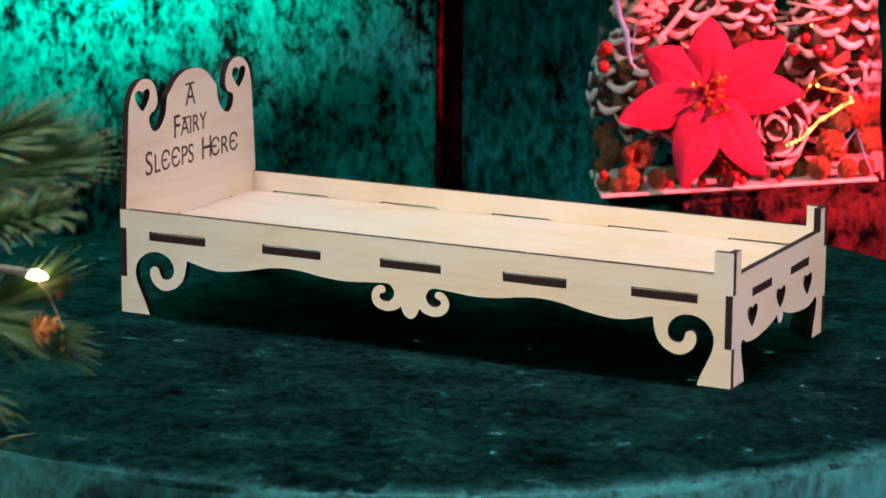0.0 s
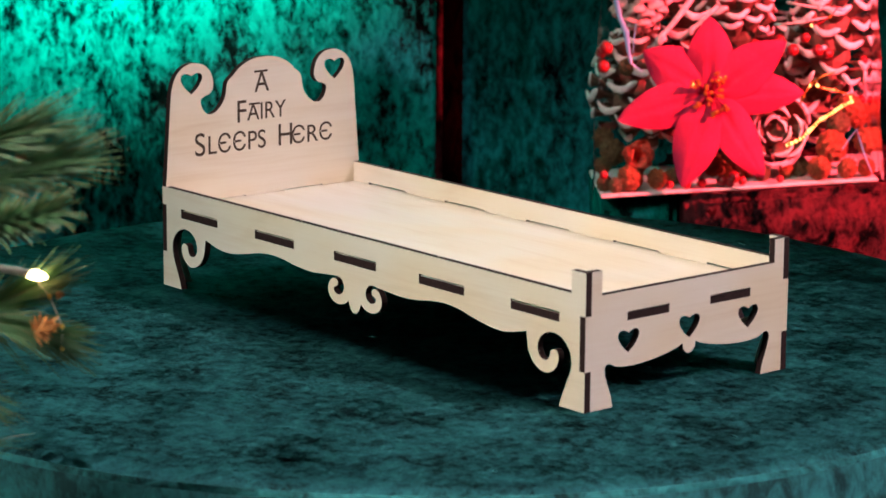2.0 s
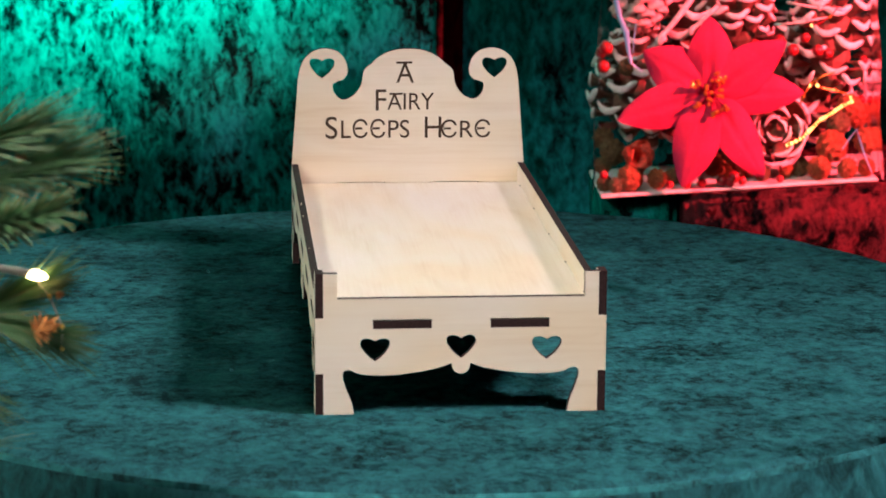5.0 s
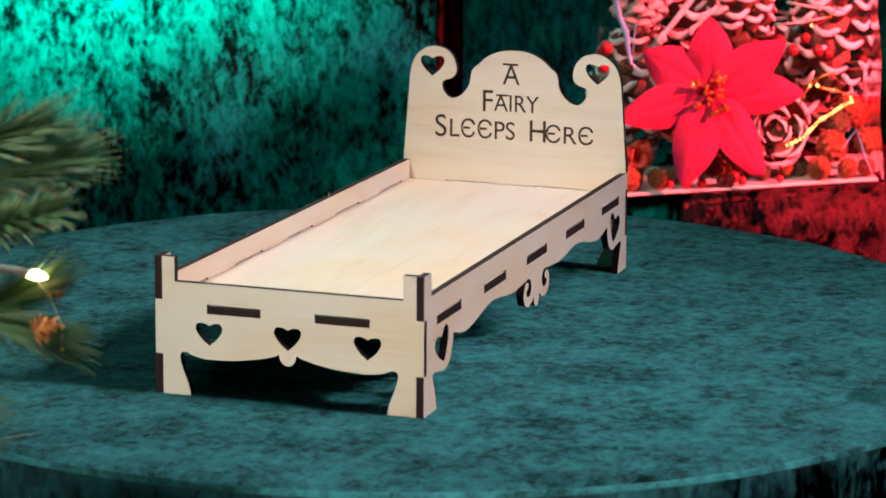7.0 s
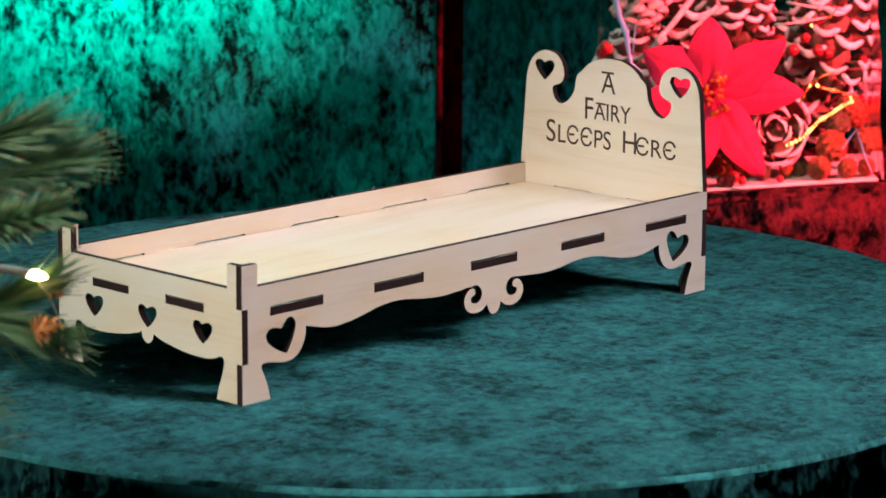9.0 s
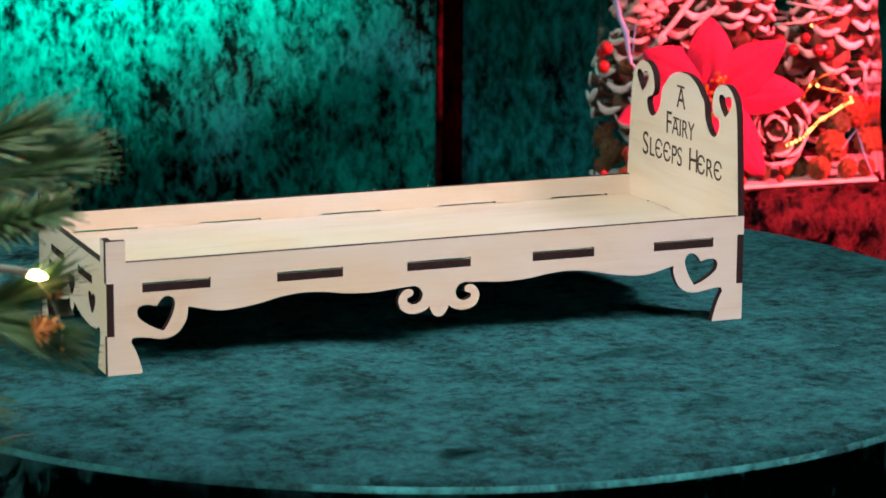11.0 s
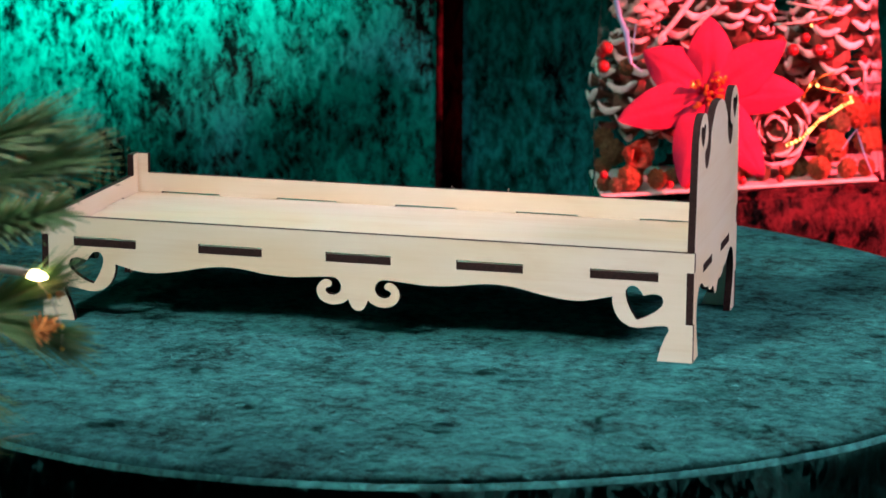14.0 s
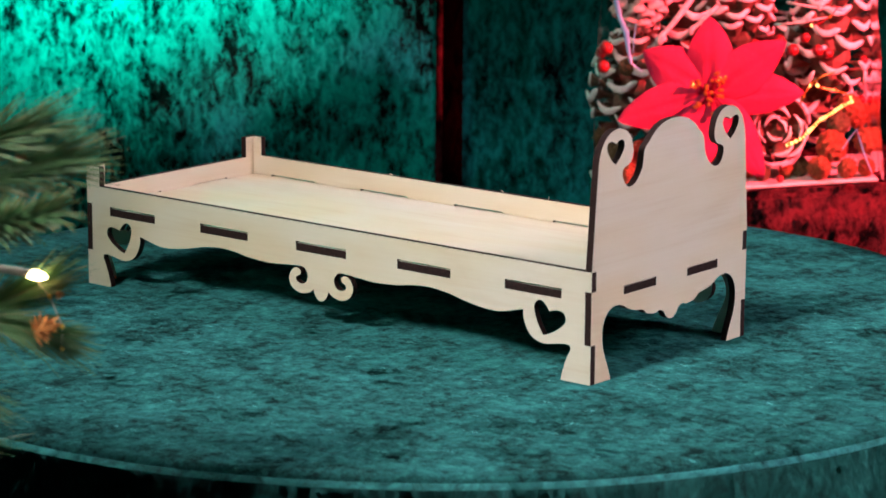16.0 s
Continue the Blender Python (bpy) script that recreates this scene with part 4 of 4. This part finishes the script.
# ---- the tree and its light ----


def needle_cloud(name, stem, count, length, mats, seed, spread=(22, 60), droop=0.0, wide=0.00042):
    """Flat-ended plastic needles round a stem, swept towards its tip."""
    rnd = random.Random(seed)
    verts, faces, slots = [], [], []
    pts = [Vector(p) for p in stem]
    for i in range(count):
        f = rnd.random() ** 0.8
        g = f * (len(pts) - 1)
        k = min(int(g), len(pts) - 2)
        p = pts[k].lerp(pts[k + 1], g - k)
        d = (pts[k + 1] - pts[k]).normalized()
        u = d.orthogonal().normalized()
        v = d.cross(u)
        a = rnd.uniform(0, 2 * math.pi)
        out = u * math.cos(a) + v * math.sin(a)
        tilt = radians(rnd.uniform(*spread) * (1 - 0.45 * f))
        way = (d * math.cos(tilt) + out * math.sin(tilt)).normalized()
        n = length * rnd.uniform(0.65, 1.1)
        bend = Vector((0, 0, -droop * n * rnd.random())) + out * n * 0.06 * rnd.uniform(-1, 1)
        side = way.orthogonal().normalized()
        side = (side * math.cos(a) + way.cross(side) * math.sin(a)).normalized()
        up = way.cross(side)
        w = wide * rnd.uniform(0.8, 1.25)
        base = len(verts)
        for s, r in ((0, 0.8), (0.5, 1.0), (1.0, 0.35)):
            c = p + way * n * s + bend * s * s
            verts += [c + side * w * r, c - side * w * r * 0.6 + up * w * r * 0.7, c - side * w * r * 0.6 - up * w * r * 0.7]
        slot = 1 if rnd.random() < 0.22 else 0
        for s in (0, 3):
            for e in range(3):
                q, t = base + s + e, base + s + (e + 1) % 3
                faces.append((q, t, t + 3, q + 3))
                slots.append(slot)
        faces.append((base + 6, base + 7, base + 8))
        slots.append(slot)
    return mesh_of(name, verts, faces, mats, slots)


def bud_mesh(r, seed):
    rnd = random.Random(seed)
    verts, faces = [], []
    for i in range(26):
        f = i / 26
        a = i * 2.4
        tilt = 0.35 + 1.0 * (1 - f)
        d = Vector((math.cos(a) * math.sin(tilt), math.sin(a) * math.sin(tilt), math.cos(tilt)))
        side = d.cross(Vector((0, 0, 1))).normalized()
        n = r * (0.8 + 0.4 * rnd.random())
        b = len(verts)
        o = Vector((0, 0, r * 0.8 * f))
        verts += [o, o + d * n * 0.55 + side * r * 0.2, o + d * n, o + d * n * 0.55 - side * r * 0.2, o + d * n * 0.5 + Vector((0, 0, r * 0.18))]
        faces += [(b, b + 1, b + 4), (b + 1, b + 2, b + 4), (b + 2, b + 3, b + 4), (b + 3, b, b + 4), (b, b + 3, b + 2, b + 1)]
    return mesh_of("bud", verts, faces, [BUD])


def tree():
    thing = new("christmas_tree")
    tagged(thing, "green artificial pine tree with thin needles and warm lights", "christmas tree")
    trunk_x, trunk_y = -0.36, -0.30
    thing.location = (trunk_x, trunk_y, -0.75)
    to = Matrix.Translation((-trunk_x, -trunk_y, 0.75))

    def at(p):
        return to @ Vector(p)
    part_mesh("trunk", tube("trunk", [at((trunk_x, trunk_y, -0.75)), at((trunk_x + 0.005, trunk_y, -0.2)), at((trunk_x - 0.004, trunk_y, 0.4))], [0.022, 0.017, 0.009], [BARK], 12), thing, "thin brown trunk")
    limbs = (
        ((0.118, 0.150), (-0.148, -0.300, 0.1140), (-0.124, -0.302, 0.1200), 330, 0.028, (4, 44), 0.02, 11, 0.00022),
        ((0.150, 0.170), (-0.156, -0.305, 0.1230), (-0.131, -0.306, 0.1310), 240, 0.026, (8, 50), 0.0, 12, 0.00022),
        ((0.090, 0.100), (-0.148, -0.320, 0.1020), (-0.1185, -0.322, 0.1088), 420, 0.0115, (35, 75), 0.10, 13, 0.00042),
        ((0.070, 0.070), (-0.156, -0.300, 0.0660), (-0.128, -0.298, 0.0790), 330, 0.021, (8, 42), 0.0, 14, 0.00022),
        ((0.050, 0.050), (-0.153, -0.302, 0.0725), (-0.127, -0.300, 0.0655), 340, 0.022, (8, 44), 0.15, 15, 0.00024),
        ((0.030, 0.030), (-0.162, -0.300, 0.0500), (-0.147, -0.300, 0.0440), 44, 0.020, (8, 40), 0.2, 16, 0.00022),
        ((0.010, 0.010), (-0.165, -0.305, 0.0250), (-0.143, -0.305, 0.0285), 18, 0.018, (5, 30), 0.2, 17, 0.00022),
    )
    for (z0, z1), mid, end, count, length, spread, droop, seed, wide in limbs:
        stem = [at((trunk_x, trunk_y, z0)), at((-0.25, -0.302, (z1 + mid[2]) / 2)), at(mid), at([a * 0.5 + b * 0.5 for a, b in zip(mid, end)]), at(end)]
        limb = part_mesh("branch", tube("branch", stem, [0.004, 0.003, 0.0016, 0.0012, 0.0008], [BARK], 8), thing, "brown wired branch")
        cloud = part_mesh("needles", needle_cloud("needles", [stem[2], stem[3], stem[4]], count, length, [NEEDLE, NEEDLE_DRY], seed, spread, droop, wide), limb, "green plastic needles")
        tagged(cloud, kind="stuff")
        thick = part_mesh("needles", needle_cloud("needles", [stem[1], stem[2]], count, length, [NEEDLE, NEEDLE_DRY], seed + 50, spread, droop, wide), limb, "green plastic needles")
        tagged(thick, kind="stuff")
    for p, r, turn in (((-0.1266, -0.312, 0.0674), 0.0058, 70), ((-0.1315, -0.305, 0.1222), 0.0024, 80), ((-0.1205, -0.299, 0.1090), 0.0016, 60), ((-0.1200, -0.304, 0.0780), 0.0018, 80)):
        part_mesh("bud", bud_mesh(r, int(r * 1e5)), thing, "orange-brown scaly bud", Matrix.Translation(at(p)) @ pose(0, 0, 0, 0, turn, 20))


def fairy_light():
    thing = new("fairy_light")
    tagged(thing, "glowing warm white fairy light on a clear cable in the tree", "fairy light")
    thing.location = (-0.1278, -0.302, 0.0846)
    part_mesh("cable", tube("cable", [(-0.10, 0.004, -0.010), (-0.05, 0.002, 0.002), (-0.022, 0, 0.0034), (-0.006, 0, 0.0012), (0.0, 0, 0)], [0.0011, 0.0011, 0.0012, 0.0014, 0.0014], [CABLE], 10), thing, "clear plastic cable")
    bm = bmesh.new()
    bmesh.ops.create_uvsphere(bm, u_segments=16, v_segments=10, radius=0.0017)
    for v in bm.verts:
        v.co = Vector((v.co.x * 2.3 + 0.0012, v.co.y, v.co.z - 0.0004 - v.co.x * 0.35))
    for fc in bm.faces:
        fc.smooth = True
    me = bpy.data.meshes.new("bulb")
    bm.to_mesh(me)
    bm.free()
    me.materials.append(LED)
    part_mesh("bulb", me, thing, "lit warm white bulb")
    # small gold beads on an added thread, standing in for glints of the cable
    bm = bmesh.new()
    bmesh.ops.create_uvsphere(bm, u_segments=10, v_segments=8, radius=0.0007)
    for v in bm.verts:
        v.co.z *= 1.4
    drop = bpy.data.meshes.new("glint_bead")
    bm.to_mesh(drop)
    bm.free()
    drop.materials.append(GOLD)
    thread = [(0.0, 0, 0), (0.0056, 0, -0.0074), (0.0094, 0, -0.0172), (0.0092, 0, -0.0246)]
    part_mesh("thread", tube("thread", thread, [0.0003] * 4, [CABLE], 6), thing, "thin clear thread added to carry the glint beads")
    for p in thread[1:]:
        part_mesh("glint_bead", drop, thing, "tiny gold bead standing in for a glint", Matrix.Translation(p))


bag()
poinsettia()
fillings()
tree()
fairy_light()

# ---- what turns ----
BED_SHIFT = Matrix.Translation((0.01822, -0.00242, 0))
TURNS = ((0, -26.84), (0.5, -32.80), (1, -38.83), (1.5, -44.67), (2, -50.47), (2.5, -56.21), (3, -61.98), (3.5, -67.77), (4, -73.65), (5.25, -88.45), (6.5, -103.37), (7, -109.36), (7.5, -115.36), (8, -121.50), (8.5, -127.62), (9, -133.74), (10.25, -149.1), (11.5, -164.48), (12, -170.60), (12.5, -176.75), (13, -182.87), (13.5, -188.94), (14, -194.97), (14.5, -200.98), (15, -207.03), (15.5, -213.18), (16, -219.30))


def motions():
    walk(BUILT_TURNTABLE, [(t, pose(0, 0, 0, 0, 0, a)) for t, a in TURNS])
    walk(BUILT_BED, [(t, pose(0, 0, 0, 0, 0, a) @ BED_SHIFT) for t, a in TURNS])


motions()
